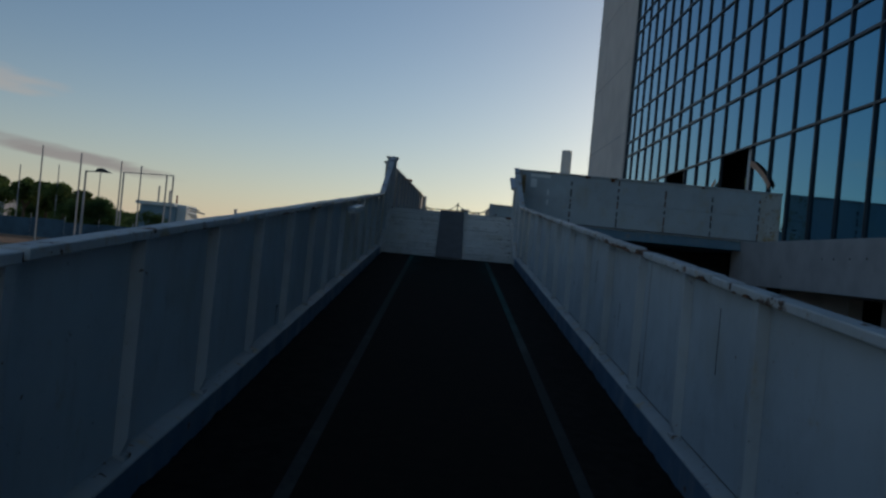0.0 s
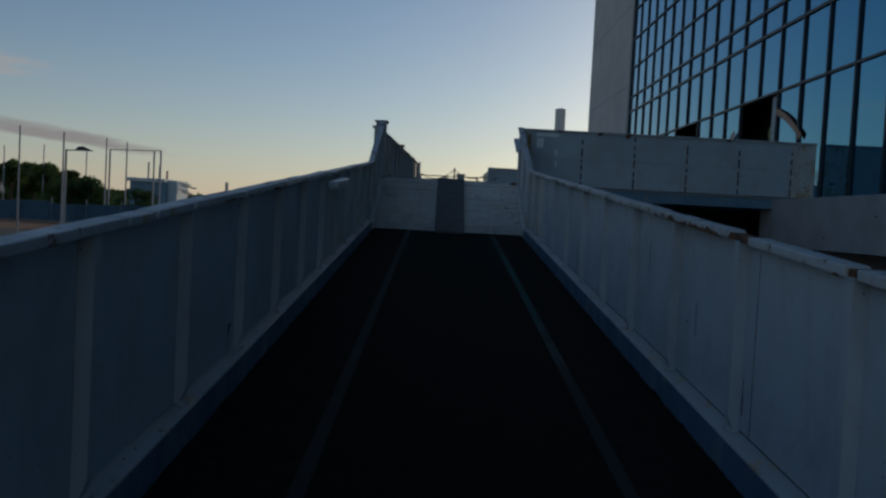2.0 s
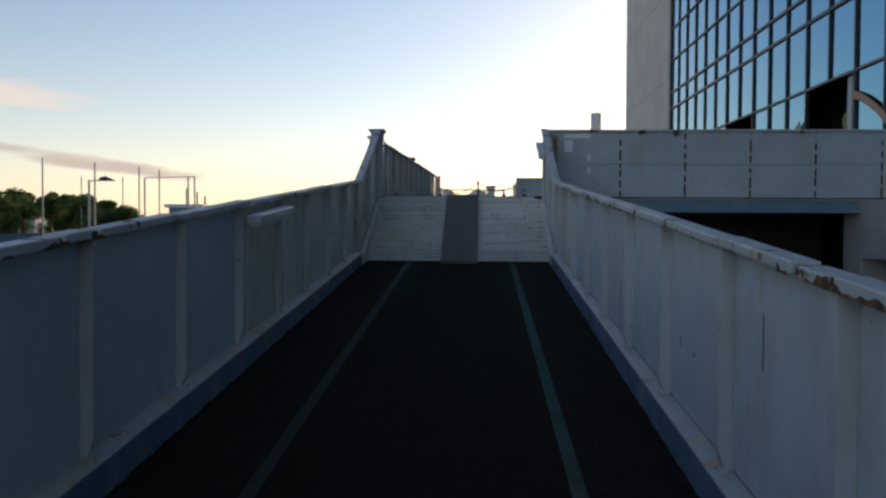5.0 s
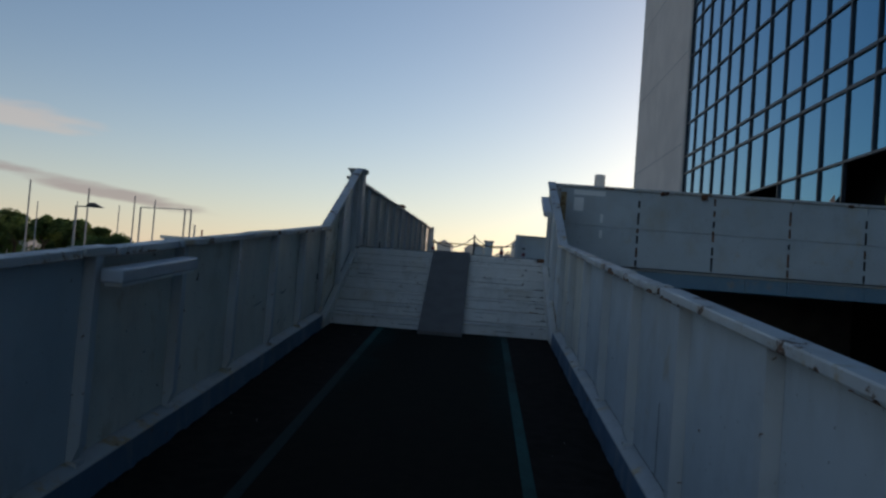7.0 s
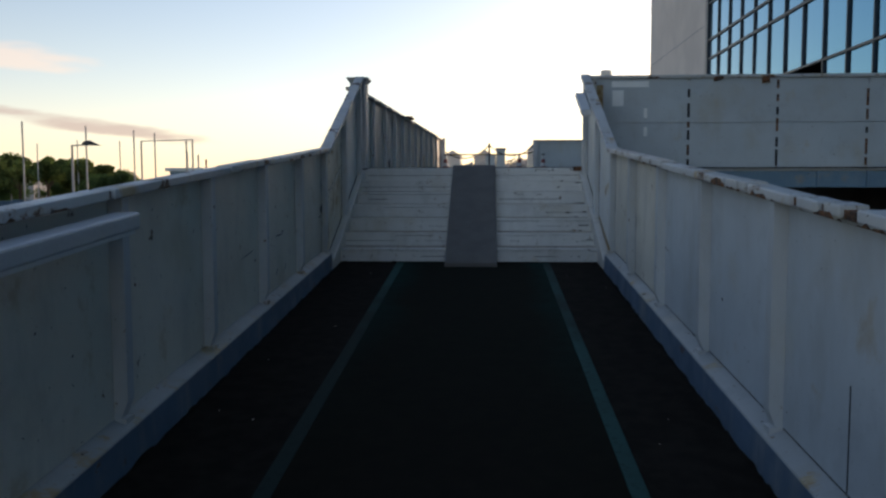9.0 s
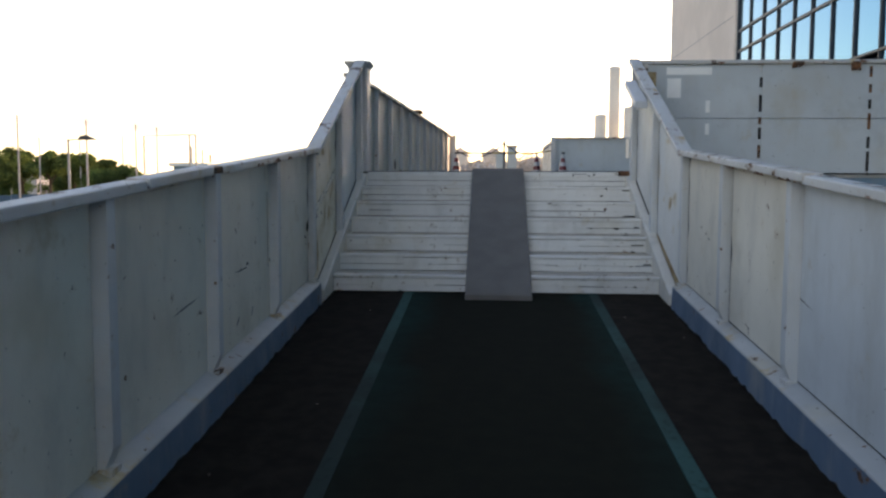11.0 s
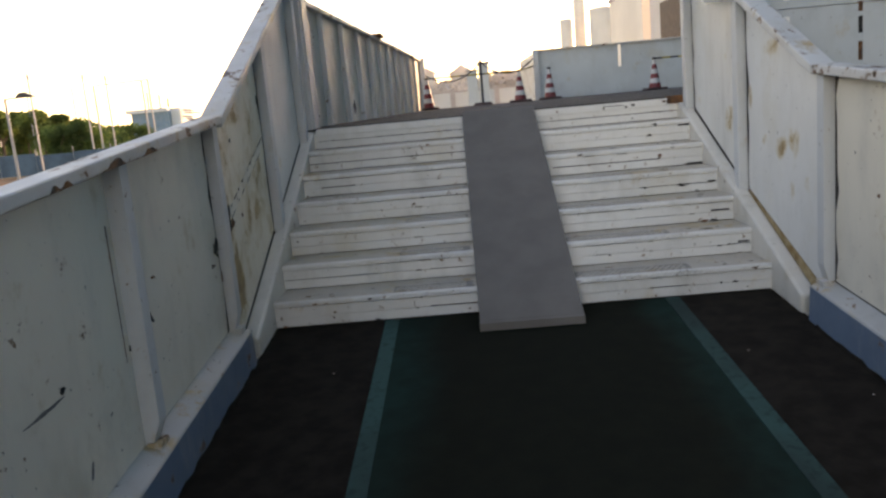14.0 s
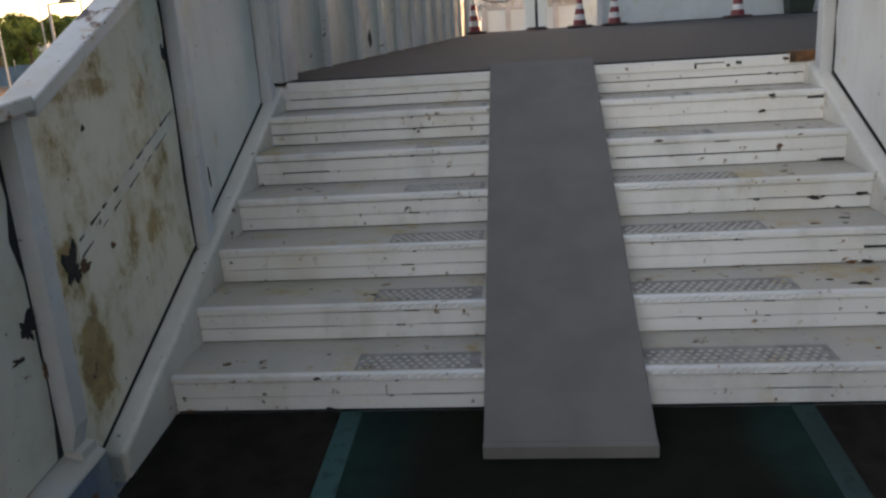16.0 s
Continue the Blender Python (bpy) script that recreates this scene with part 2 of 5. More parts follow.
def trodden_mat():
    """Dark green mat, trodden black along its middle and browner towards the foot of the ramp."""
    k = Nodes("dark_green_mat", 1.0, spec=0.08)
    sx = k.n.new("ShaderNodeSeparateXYZ")
    k.link(k.pos, sx.inputs[0])
    off = k.math("ABSOLUTE", k.math("SUBTRACT", sx.outputs[0], 0.055), 0.0)
    soft = k.math("MULTIPLY", k.math("SUBTRACT", k.noise(1.3, 4), 0.5), 0.5)
    fresh = k.math("MULTIPLY", k.ramp(k.math("ADD", off, soft), 0.48, 0.82), k.ramp(sx.outputs[1], 12.5, 17.5))
    c = k.mix(k.ramp(k.math("ADD", sx.outputs[1], k.math("MULTIPLY", soft, 6.0)), 10.5, 15.0), (0.0170, 0.0128, 0.0094), (0.0112, 0.0128, 0.0086))
    c = k.mix(fresh, c, (0.006, 0.034, 0.029))
    c = k.mix(k.ramp(k.noise(9.0, 5), 0.3, 0.7, 0, 0.4), c, (0.005, 0.006, 0.005))
    return k.done(c, k.noise(72, 3), 0.15, 0.01)


M_GREEN = trodden_mat()


def worn_line():
    k = Nodes("teal_line", 0.85, spec=0.12)
    sx = k.n.new("ShaderNodeSeparateXYZ")
    k.link(k.pos, sx.inputs[0])
    trod = k.math("MULTIPLY", k.ramp(sx.outputs[0], -0.5, 0.5, 0.14, 0.03), k.ramp(sx.outputs[1], 14.0, 16.3, 1.0, 0.0))
    wear = k.ramp(k.math("ADD", k.noise(0.45, 4, None, (2, 0, 0), 0.6), trod), 0.42, 0.62)
    fresh = k.mix(k.ramp(sx.outputs[1], 7.5, 11.5), (0.092, 0.090, 0.080), (0.018, 0.085, 0.078))
    c = k.mix(k.math("MULTIPLY", wear, 0.75), fresh, (0.016, 0.019, 0.018))
    c = k.mix(k.ramp(k.noise(24, 4), 0.5, 0.7, 0, 0.5), c, (0.01, 0.02, 0.018))
    return k.done(c, k.noise(90, 2), 0.2, 0.004)


M_TEAL = worn_line()
M_DECK = plain("deck_asphalt", (0.020, 0.021, 0.023), 0.9, 0.2, 30.0, bump=0.5)
M_PLANK = plain("grey_carpet", (0.162, 0.149, 0.139), 0.97, 0.07, 5.0, spec=0.15, bump=0.2)
M_LAMP = plain("lamp_housing", (0.52, 0.54, 0.56), 0.4, 0.05)
M_CONCRETE = plain("concrete_paint", (0.46, 0.43, 0.42), 0.8, 0.10, 2.0)
M_TOWER = plain("tower_render", (0.78, 0.69, 0.63), 0.85, 0.06, 0.7)
M_MULLION = plain("mullion_dark", (0.022, 0.03, 0.042), 0.45, 0.1)
M_GROUND = plain("dusty_ground", (0.075, 0.075, 0.055), 0.95, 0.35, 0.15)
M_ROAD = plain("ramp_underside", (0.25, 0.27, 0.28), 0.8)
M_CONE_RED = plain("cone_red", (0.21, 0.022, 0.026), 0.5, 0.15)
M_CONE_WHITE = plain("cone_white", (0.52, 0.52, 0.52), 0.4, 0.06)
M_RUBBER = plain("black_rubber", (0.06, 0.03, 0.03), 0.8)
M_BIN = plain("bin_green", (0.018, 0.035, 0.028), 0.5, 0.15)
M_YELLOW = plain("bar_yellow", (0.45, 0.32, 0.05), 0.5)
M_BLACK = plain("bar_black", (0.03, 0.03, 0.03), 0.5)
M_BARK = plain("bark", (0.10, 0.07, 0.05), 0.95, 0.3, 3.0)
M_POLE = plain("pole_grey", (0.42, 0.40, 0.38), 0.6, 0.1)
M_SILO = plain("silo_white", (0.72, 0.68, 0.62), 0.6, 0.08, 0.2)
M_BROWN = plain("brown_shutter", (0.12, 0.07, 0.05), 0.7)
M_ORANGE = plain("orange_arc", (0.42, 0.19, 0.11), 0.5)
M_LIMEYELLOW = plain("yellow_green", (0.32, 0.30, 0.05), 0.6)
M_PATCH = plain("fresh_white_paint", (0.86, 0.86, 0.84), 0.5, 0.04)
M_CLAY = plain("orange_clay", (0.26, 0.12, 0.05), 0.95, 0.3, 0.8)
M_SCREEN = plain("blue_screen", (0.045, 0.10, 0.145), 0.8, 0.25, 0.5)
M_SHIP = plain("pale_wall", (0.62, 0.66, 0.66), 0.7, 0.06, 0.3)


def glass_facade():
    k = Nodes("mirror_glass", 0.03, 1.0)
    wob = k.noise(0.35, 1)
    c = k.mix(k.math("MULTIPLY", k.rand, 0.5), (0.095, 0.315, 0.46), (0.075, 0.265, 0.41))
    return k.done(c, wob, 0.02, 0.3)


M_GLASS = glass_facade()


def leaves(name, lo, hi):
    k = Nodes(name, 0.7, spec=0.3)
    c = k.mix(k.geo.outputs["Random Per Island"], lo, hi)
    c = k.mix(k.ramp(k.noise(0.22, 3), 0.42, 0.6, 0.0, 0.6), c, tuple(v * 0.35 for v in lo))
    k.done(c)
    glow = k.n.new("ShaderNodeBsdfTranslucent")
    k.link(c, glow.inputs["Color"])
    both = k.n.new("ShaderNodeMixShader")
    both.inputs[0].default_value = 0.45
    k.link(k.b.outputs[0], both.inputs[1])
    k.link(glow.outputs[0], both.inputs[2])
    k.link(both.outputs[0], k.n["Material Output"].inputs["Surface"])
    return k.m


M_LEAF = leaves("leaf_green", (0.09, 0.15, 0.045), (0.28, 0.34, 0.10))
M_LEAF_HAZED = plain("hazy_leaf", (0.50, 0.475, 0.445), 0.9, 0.08, 0.6)
M_LEAF_DARK = leaves("leaf_dark", (0.06, 0.125, 0.04), (0.15, 0.22, 0.065))


# ---------------------------------------------------------------- building blocks
def mesh_of(name, verts, faces, material):
    me = bpy.data.meshes.new(name)
    me.from_pydata([tuple(v) for v in verts], [], faces)
    me.materials.append(material)
    me.update()
    return me


def obj(name, me, parent=None, label=""):
    ob = new(name, me)
    if parent is not None:
        ob.parent = parent
    if label:
        ob["label"] = label
    return ob


def part(name, bm, material, parent=None, label=""):
    me = bpy.data.meshes.new(name)
    bmesh.ops.recalc_face_normals(bm, faces=bm.faces)
    bm.to_mesh(me)
    bm.free()
    me.materials.append(material)
    return obj(name, me, parent, label)


def thing(name, label, category, group="", kind=""):
    ob = new(name)
    ob.empty_display_size = 0.1
    return tagged(ob, label, category, group, kind)


QUADS = [(0, 3, 2, 1), (4, 5, 6, 7), (0, 1, 5, 4), (1, 2, 6, 5), (2, 3, 7, 6), (3, 0, 4, 7)]


def hexa(bm, pts, bevel=0.0):
    """A six-sided block from eight corners, lower four then upper four."""
    vs = [bm.verts.new(p) for p in pts]
    fs = [bm.faces.new([vs[i] for i in q]) for q in QUADS]
    if bevel:
        es = {e for f in fs for e in f.edges}
        bmesh.ops.bevel(bm, geom=list(es), offset=bevel, segments=2, affect="EDGES", profile=0.5)
    return vs


def box(bm, x0, x1, y0, y1, z0, z1, bevel=0.0):
    return hexa(bm, [(x0, y0, z0), (x1, y0, z0), (x1, y1, z0), (x0, y1, z0), (x0, y0, z1), (x1, y0, z1), (x1, y1, z1), (x0, y1, z1)], bevel)


def sloped(bm, x0, x1, y0, y1, low, high, bevel=0.0):
    """A block whose bottom and top follow low(y) and high(y)."""
    return hexa(bm, [(x0, y0, low(y0)), (x1, y0, low(y0)), (x1, y1, low(y1)), (x0, y1, low(y1)),
                     (x0, y0, high(y0)), (x1, y0, high(y0)), (x1, y1, high(y1)), (x0, y1, high(y1))], bevel)


def boxed(name, dims, material, parent=None, label="", bevel=0.0):
    bm = bmesh.new()
    box(bm, *dims, bevel)
    return part(name, bm, material, parent, label)


def slopedpart(name, x0, x1, y0, y1, low, high, material, parent=None, label="", bevel=0.0):
    bm = bmesh.new()
    sloped(bm, x0, x1, y0, y1, low, high, bevel)
    return part(name, bm, material, parent, label)


def tube(bm, a, b, r0, r1=None, seg=10):
    a, b = Vector(a), Vector(b)
    d = b - a
    m = Matrix.Translation((a + b) / 2) @ d.to_track_quat("Z", "Y").to_matrix().to_4x4()
    bmesh.ops.create_cone(bm, cap_ends=True, segments=seg, radius1=r0, radius2=r0 if r1 is None else r1, depth=d.length, matrix=m)


def tubed(name, a, b, r0, material, parent=None, r1=None, label="", seg=10):
    bm = bmesh.new()
    tube(bm, a, b, r0, r1, seg)
    return part(name, bm, material, parent, label)


def ragged_sheet(name, s, y0, y1, low, high, rag, seed, material, parent):
    """A thin wall sheet whose edge by the post is torn and uneven."""
    rng = random.Random(seed)
    n = 9
    edge = []
    for i in range(n + 1):
        f = i / n
        edge.append((y1 - rag * (0.15 + rng.random() ** 2 * 1.2), low(y1) + (high(y1) - low(y1)) * f))
    outline = [(y0, low(y0))] + edge + [(y0, high(y0))]
    bm = bmesh.new()
    a = [bm.verts.new((s * 1.535, y, z)) for y, z in outline]
    b = [bm.verts.new((s * 1.5382, y, z)) for y, z in outline]
    bm.faces.new(a)
    bm.faces.new(b[::-1])
    for i in range(len(a)):
        j = (i + 1) % len(a)
        bm.faces.new((a[i], a[j], b[j], b[i]))
    return part(name, bm, material, parent)


def blotch(name, s, y, z, r, seed, material, parent, label, lift=0.002, tall=1.0):
    """An irregular torn hole or flaked patch on a wall's inner face."""
    rng = random.Random(seed)
    n = 40
    bm = bmesh.new()
    rr = [r * max(0.12, 0.75 + 0.9 * noise.noise((math.cos(6.283 * i / n) * 1.6 + seed, math.sin(6.283 * i / n) * 1.6, seed * 0.37)) + rng.uniform(-0.12, 0.12)) for i in range(n)]
    pts = [(y + rr[i] * math.cos(6.283 * i / n), z + tall * rr[i] * math.sin(6.283 * i / n)) for i in range(n)]
    a = [bm.verts.new((s * (1.535 - lift), *p)) for p in pts]
    b = [bm.verts.new((s * 1.5345, *p)) for p in pts]
    bm.faces.new(a)
    bm.faces.new(b[::-1])
    for i in range(n):
        j = (i + 1) % n
        bm.faces.new((a[i], a[j], b[j], b[i]))
    return part(name, bm, material, parent, label)


# ---------------------------------------------------------------- ground and ramp
SLOPE = 0.0884
GROUND = -1.7


def fz(y):
    """Height of the ramp's walking surface."""
    return 1.6 + SLOPE * (y - 18.0)


def above(h):
    return lambda y: fz(y) + h


Y0, Y1 = -19.5, 18.0
bm = bmesh.new()
box(bm, -1500, 1500, -1500, 2500, GROUND - 0.5, GROUND)
tagged(part("ground", bm, M_GROUND), "dusty brown open ground around the ramp", "ground", kind="structure")

ramp = thing("ramp", "long black walkway ramp with a green centre mat", "ramp", kind="structure")
slopedpart("ramp_slab", -1.6, 1.6, Y0, 18.03, above(-0.32), above(-0.012), M_ROAD, ramp)
slopedpart("side_mat", -1.45, -0.795, Y0, 17.997, above(-0.012), above(0.0), M_MAT, ramp, "black walkway surface")
slopedpart("side_mat", 0.905, 1.46, Y0, 17.997, above(-0.012), above(0.0), M_MAT, ramp, "black walkway surface")
slopedpart("centre_mat", -0.715, 0.825, Y0, 17.99, above(-0.012), above(0.004), M_GREEN, ramp, "dark green rubber mat")
slopedpart("edge_line", -0.795, -0.715, Y0, 17.99, above(-0.012), above(0.008), M_TEAL, ramp, "teal edge strip")
slopedpart("edge_line", 0.825, 0.905, Y0, 17.99, above(-0.012), above(0.008), M_TEAL, ramp, "teal edge strip")

KINK_Y, RAIL = 17.50, 1.29


def ramp_wall(name, side, step, gaps, old_from, RAIL):
    s = side
    wall = thing(name, "white painted steel parapet with posts, rust stains and a box rail", "parapet", kind="structure")

    def xs(a, b):
        return (a, b) if s > 0 else (-b, -a)
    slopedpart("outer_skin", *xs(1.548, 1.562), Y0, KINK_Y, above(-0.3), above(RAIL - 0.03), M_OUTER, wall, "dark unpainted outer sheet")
    slopedpart("backing", *xs(1.5395, 1.547), Y0, KINK_Y, above(0.0), above(RAIL - 0.04), M_DARK, wall)
    # kerb along the foot, with a ledge that slopes up to the sheet
    y = KINK_Y
    k = 0
    while y > Y0 + 0.1:
        y2 = max(Y0, y - 2 * step)
        for nm, mat, pts, lab in (("kerb", M_KERB, [(1.44, 0.0), (1.447, 0.175), (1.5385, 0.175), (1.5385, 0.0)], "slate blue painted kerb"),
                                  ("ledge", M_LEDGE, [(1.447, 0.176), (1.452, 0.184), (1.5385, 0.216), (1.5385, 0.176)], "dirty cream ledge over the kerb")):
            bm = bmesh.new()
            lo = [bm.verts.new((s * px, y2 + 0.002, fz(y2) + h)) for px, h in pts]
            hi = [bm.verts.new((s * px, y, fz(y) + h)) for px, h in pts]
            for i in range(4):
                j = (i + 1) % 4
                bm.faces.new((lo[i], lo[j], hi[j], hi[i]))
            bm.faces.new(lo)
            bm.faces.new(hi[::-1])
            part(nm, bm, mat, wall, lab)
        y = y2
    # sheets with open joints beside the posts
    y, k = 17.5, 0
    rng = random.Random(5 + s)
    while y > Y0 + step:
        yb = y - step
        gap = rng.choice((0.0, 0.0, 0.0, 0.004, 0.008)) - 0.003
        if y > (17.0 if s < 0 else 15.5):
            gap = 0.034
        mat = M_PAINT if y < old_from else M_PAINT_OLD_LIT
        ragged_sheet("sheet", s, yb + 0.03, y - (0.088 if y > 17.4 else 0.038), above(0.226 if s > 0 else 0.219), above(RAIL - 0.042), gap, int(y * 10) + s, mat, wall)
        # post, narrower at its foot
        bm = bmesh.new()
        w, f, py = (0.036, 1.482, y - 0.045) if y > 17.4 else (0.034, 1.47, y)
        zb, zm, zt = fz(y) + 0.19, fz(y) + 0.30, fz(y) + RAIL - 0.042
        for z0, z1, d0, d1 in ((zb, zm, 1.515, f), (zm, zt, f, f)):
            hexa(bm, [(s * d0, py - w, z0), (s * 1.538, py - w, z0), (s * 1.538, py + w, z0), (s * d0, py + w, z0),
                      (s * d1, py - w, z1), (s * 1.538, py - w, z1), (s * 1.538, py + w, z1), (s * d1, py + w, z1)])
        part("post", bm, M_POST, wall)
        boxed("post_foot", (*xs(1.475, 1.53), py - 0.042, py + 0.042, fz(y) + 0.188, fz(y) + 0.218), M_RAIL, wall)
        y, k = yb, k + 1
    # box rail in lengths; rusted bar shows where the cover has gone
    slopedpart("rail_core", *xs(1.475, 1.558), Y0, KINK_Y, above(RAIL - 0.043), above(RAIL - 0.010), M_RUST, wall, "rusted steel bar inside the rail")
    cuts = sorted(gaps, reverse=True)
    top = KINK_Y
    for c, wdt in cuts + [(Y0, 0)]:
        bm = bmesh.new()
        up, tilt, mid = rng.uniform(-0.004, 0.007), rng.uniform(-0.006, 0.006), (c + top) / 2
        sloped(bm, *xs(1.455, 1.566), c + wdt / 2, top, lambda q: fz(q) + RAIL - 0.046 + up + tilt * (q - mid), lambda q: fz(q) + RAIL + up + tilt * (q - mid), 0.007)
        part("rail_cover", bm, M_RAIL, wall)
        top = c - wdt / 2
    return wall


wall_left = ramp_wall("wall_left", -1, 1.205, [(15.08, 0.19), (14.2, 0.03), (12.53, 0.05), (11.65, 0.05), (11.29, 0.03), (10.1, 0.03), (9.05, 0.09), (8.74, 0.05), (7.73, 0.07), (6.61, 0.05), (6.04, 0.05), (5.71, 0.04), (3.1, 0.04), (0.5, 0.04), (-4, 0.04)], 12.6, 1.306)
wall_right = ramp_wall("wall_right", 1, 1.205, [(14.9, 0.02), (13.36, 0.05), (13.14, 0.03), (12.99, 0.03), (12.40, 0.07), (12.13, 0.06), (11.9, 0.14), (9.03, 0.02), (8.15, 0.05), (7.86, 0.06), (7.42, 0.05), (7.04, 0.03), (6.63, 0.32), (6.21, 0.05), (5.42, 0.10), (4.9, 0.05), (4.6, 0.07), (2.2, 0.04), (-3, 0.04)], 15.2, 1.287)

# ---------------------------------------------------------------- stairs
DECK = 2.70
RISE, TREAD = (DECK - 1.6) / 7, 0.3155
stairs = thing("stairs", "flight of seven white painted steel steps, scuffed and rust-flecked", "stairs", kind="structure")
for i in range(7):
    y, z = 18.0 + i * TREAD, 1.6 + i * RISE
    last = i == 6
    riser = boxed("step", (-1.45, 1.49, y + 0.022, y + 0.04, z - 0.02, z + RISE - 0.036), M_DARK, stairs)
    # the riser is built of lapped strips with dark joints
    rng = random.Random(70 + i)
    g1, g2 = rng.uniform(0.025, 0.05), rng.uniform(0.015, 0.04)
    boxed("riser_strip", (-1.446, 1.446, y + 0.008, y + 0.021, z + 0.004, z + RISE * 0.37), M_STEP, riser, bevel=0.003)
    boxed("riser_strip", (-1.446, 1.446, y + 0.003, y + 0.021, z + RISE * (0.37 + g1), z + RISE * (0.79 - g2)), M_STEP, riser, bevel=0.003)
    for zc, h, depth in ((z + RISE * 0.37, RISE * g1, 0.009), (z + RISE * (0.79 - g2), RISE * (g2 + 0.03), 0.004)):
        x = -1.446
        while x < 1.4:
            w = rng.uniform(0.08, 0.6)
            if rng.random() < 0.5:
                boxed("paint_fill", (x, min(x + w, 1.446), y + depth + 0.003, y + 0.021, zc - 0.001, zc + h), M_STEP, riser)
            x += w
    if not last:
        boxed("tread", (-1.446, 1.446, y - 0.006, y + TREAD + 0.03, z + RISE - 0.030, z + RISE), M_TREAD, riser, bevel=0.006)
        boxed("nosing", (-1.4465, 1.4465, y - 0.009, y + 0.016, z + RISE - 0.033, z + RISE + 0.0008), M_STEP, riser, bevel=0.008)
    else:
        boxed("nosing", (-1.42, 1.40, y - 0.008, y + 0.06, z + RISE - 0.055, z + RISE + 0.002), M_STEP, riser, bevel=0.006)


def mesh_patch(x0, x1, y0, y1, z, parent):
    """Raised diamond anti-slip mesh on a tread."""
    vs, fs = [], []
    n = int((x1 - x0) / 0.035)
    m = max(2, int((y1 - y0) / 0.03))
    for j in range(m):
        for i in range(n):
            cx, cy = x0 + (i + 0.5 * (j % 2)) * 0.035, y0 + j * 0.03
            b = len(vs)
            vs += [(cx - 0.0155, cy, z), (cx, cy - 0.0135, z), (cx + 0.0155, cy, z), (cx, cy + 0.0135, z), (cx, cy, z + 0.007)]
            fs += [(b, b + 1, b + 4), (b + 1, b + 2, b + 4), (b + 2, b + 3, b + 4), (b + 3, b, b + 4)]
    boxed("grip_base", (x0 - 0.02, x1, y0 - 0.015, y1, z - 0.002, z + 0.0012), M_GRIP, parent, "dark worn plate under the grip mesh")
    return tagged(obj("grip_mesh", mesh_of("grip_mesh", vs, fs, M_TREAD), parent), kind="stuff")


def mesh_lip(x0, x1, y, z, parent):
    """The same mesh folded down over the nosing."""
    vs, fs = [], []
    for j in range(2):
        for i in range(int((x1 - x0) / 0.035)):
            cx, cz, b = x0 + (i + 0.5 * j) * 0.035, z - 0.008 - 0.015 * j, len(vs)
            vs += [(cx - 0.016, y, cz - 0.005), (cx + 0.002, y, cz - 0.008), (cx + 0.016, y, cz + 0.005), (cx - 0.002, y, cz + 0.008), (cx, y - 0.006, cz)]
            fs += [(b, b + 1, b + 4), (b + 1, b + 2, b + 4), (b + 2, b + 3, b + 4), (b + 3, b, b + 4)]
    return tagged(obj("grip_lip", mesh_of("grip_lip", vs, fs, M_STEP), parent), kind="stuff")


for i, st in enumerate([c for c in stairs.children]):
    if i < 4:
        mesh_lip(-0.86 + 0.09 * i, -0.26, 17.9905 + i * TREAD, 1.6 + (i + 1) * RISE, st)
        mesh_lip(0.34, 1.08 - 0.1 * i, 17.9905 + i * TREAD, 1.6 + (i + 1) * RISE, st)
    if i < 6:
        y, z = 18.0 + i * TREAD, 1.6 + (i + 1) * RISE
        mesh_patch(-0.72 + 0.03 * i, -0.27, y + 0.035, y + 0.165, z + 0.001, st)
        mesh_patch(0.35, 1.0 - 0.04 * i, y + 0.035, y + 0.165, z, st)

plank = thing("plank_ramp", "grey carpeted plank laid up the middle of the steps", "plank")
pl_s = RISE / TREAD


def pz(y):
    return 1.6 + RISE + pl_s * (y - 17.994) + 0.016


bm = bmesh.new()
sloped(bm, -0.25, 0.32, 17.708, 19.945, lambda y: pz(y) - 0.014, pz, 0.004)
part("carpet", bm, M_PLANK, plank)
slopedpart("foot_edge", -0.252, 0.322, 17.690, 17.7075, above(0.004), lambda y: pz(y) - 0.002, M_PLANK, plank)

# stair side walls rise with the flight
TOPY = 19.93


def side_top(y):
    return above(RAIL)(KINK_Y) + (y - KINK_Y) * 0.452


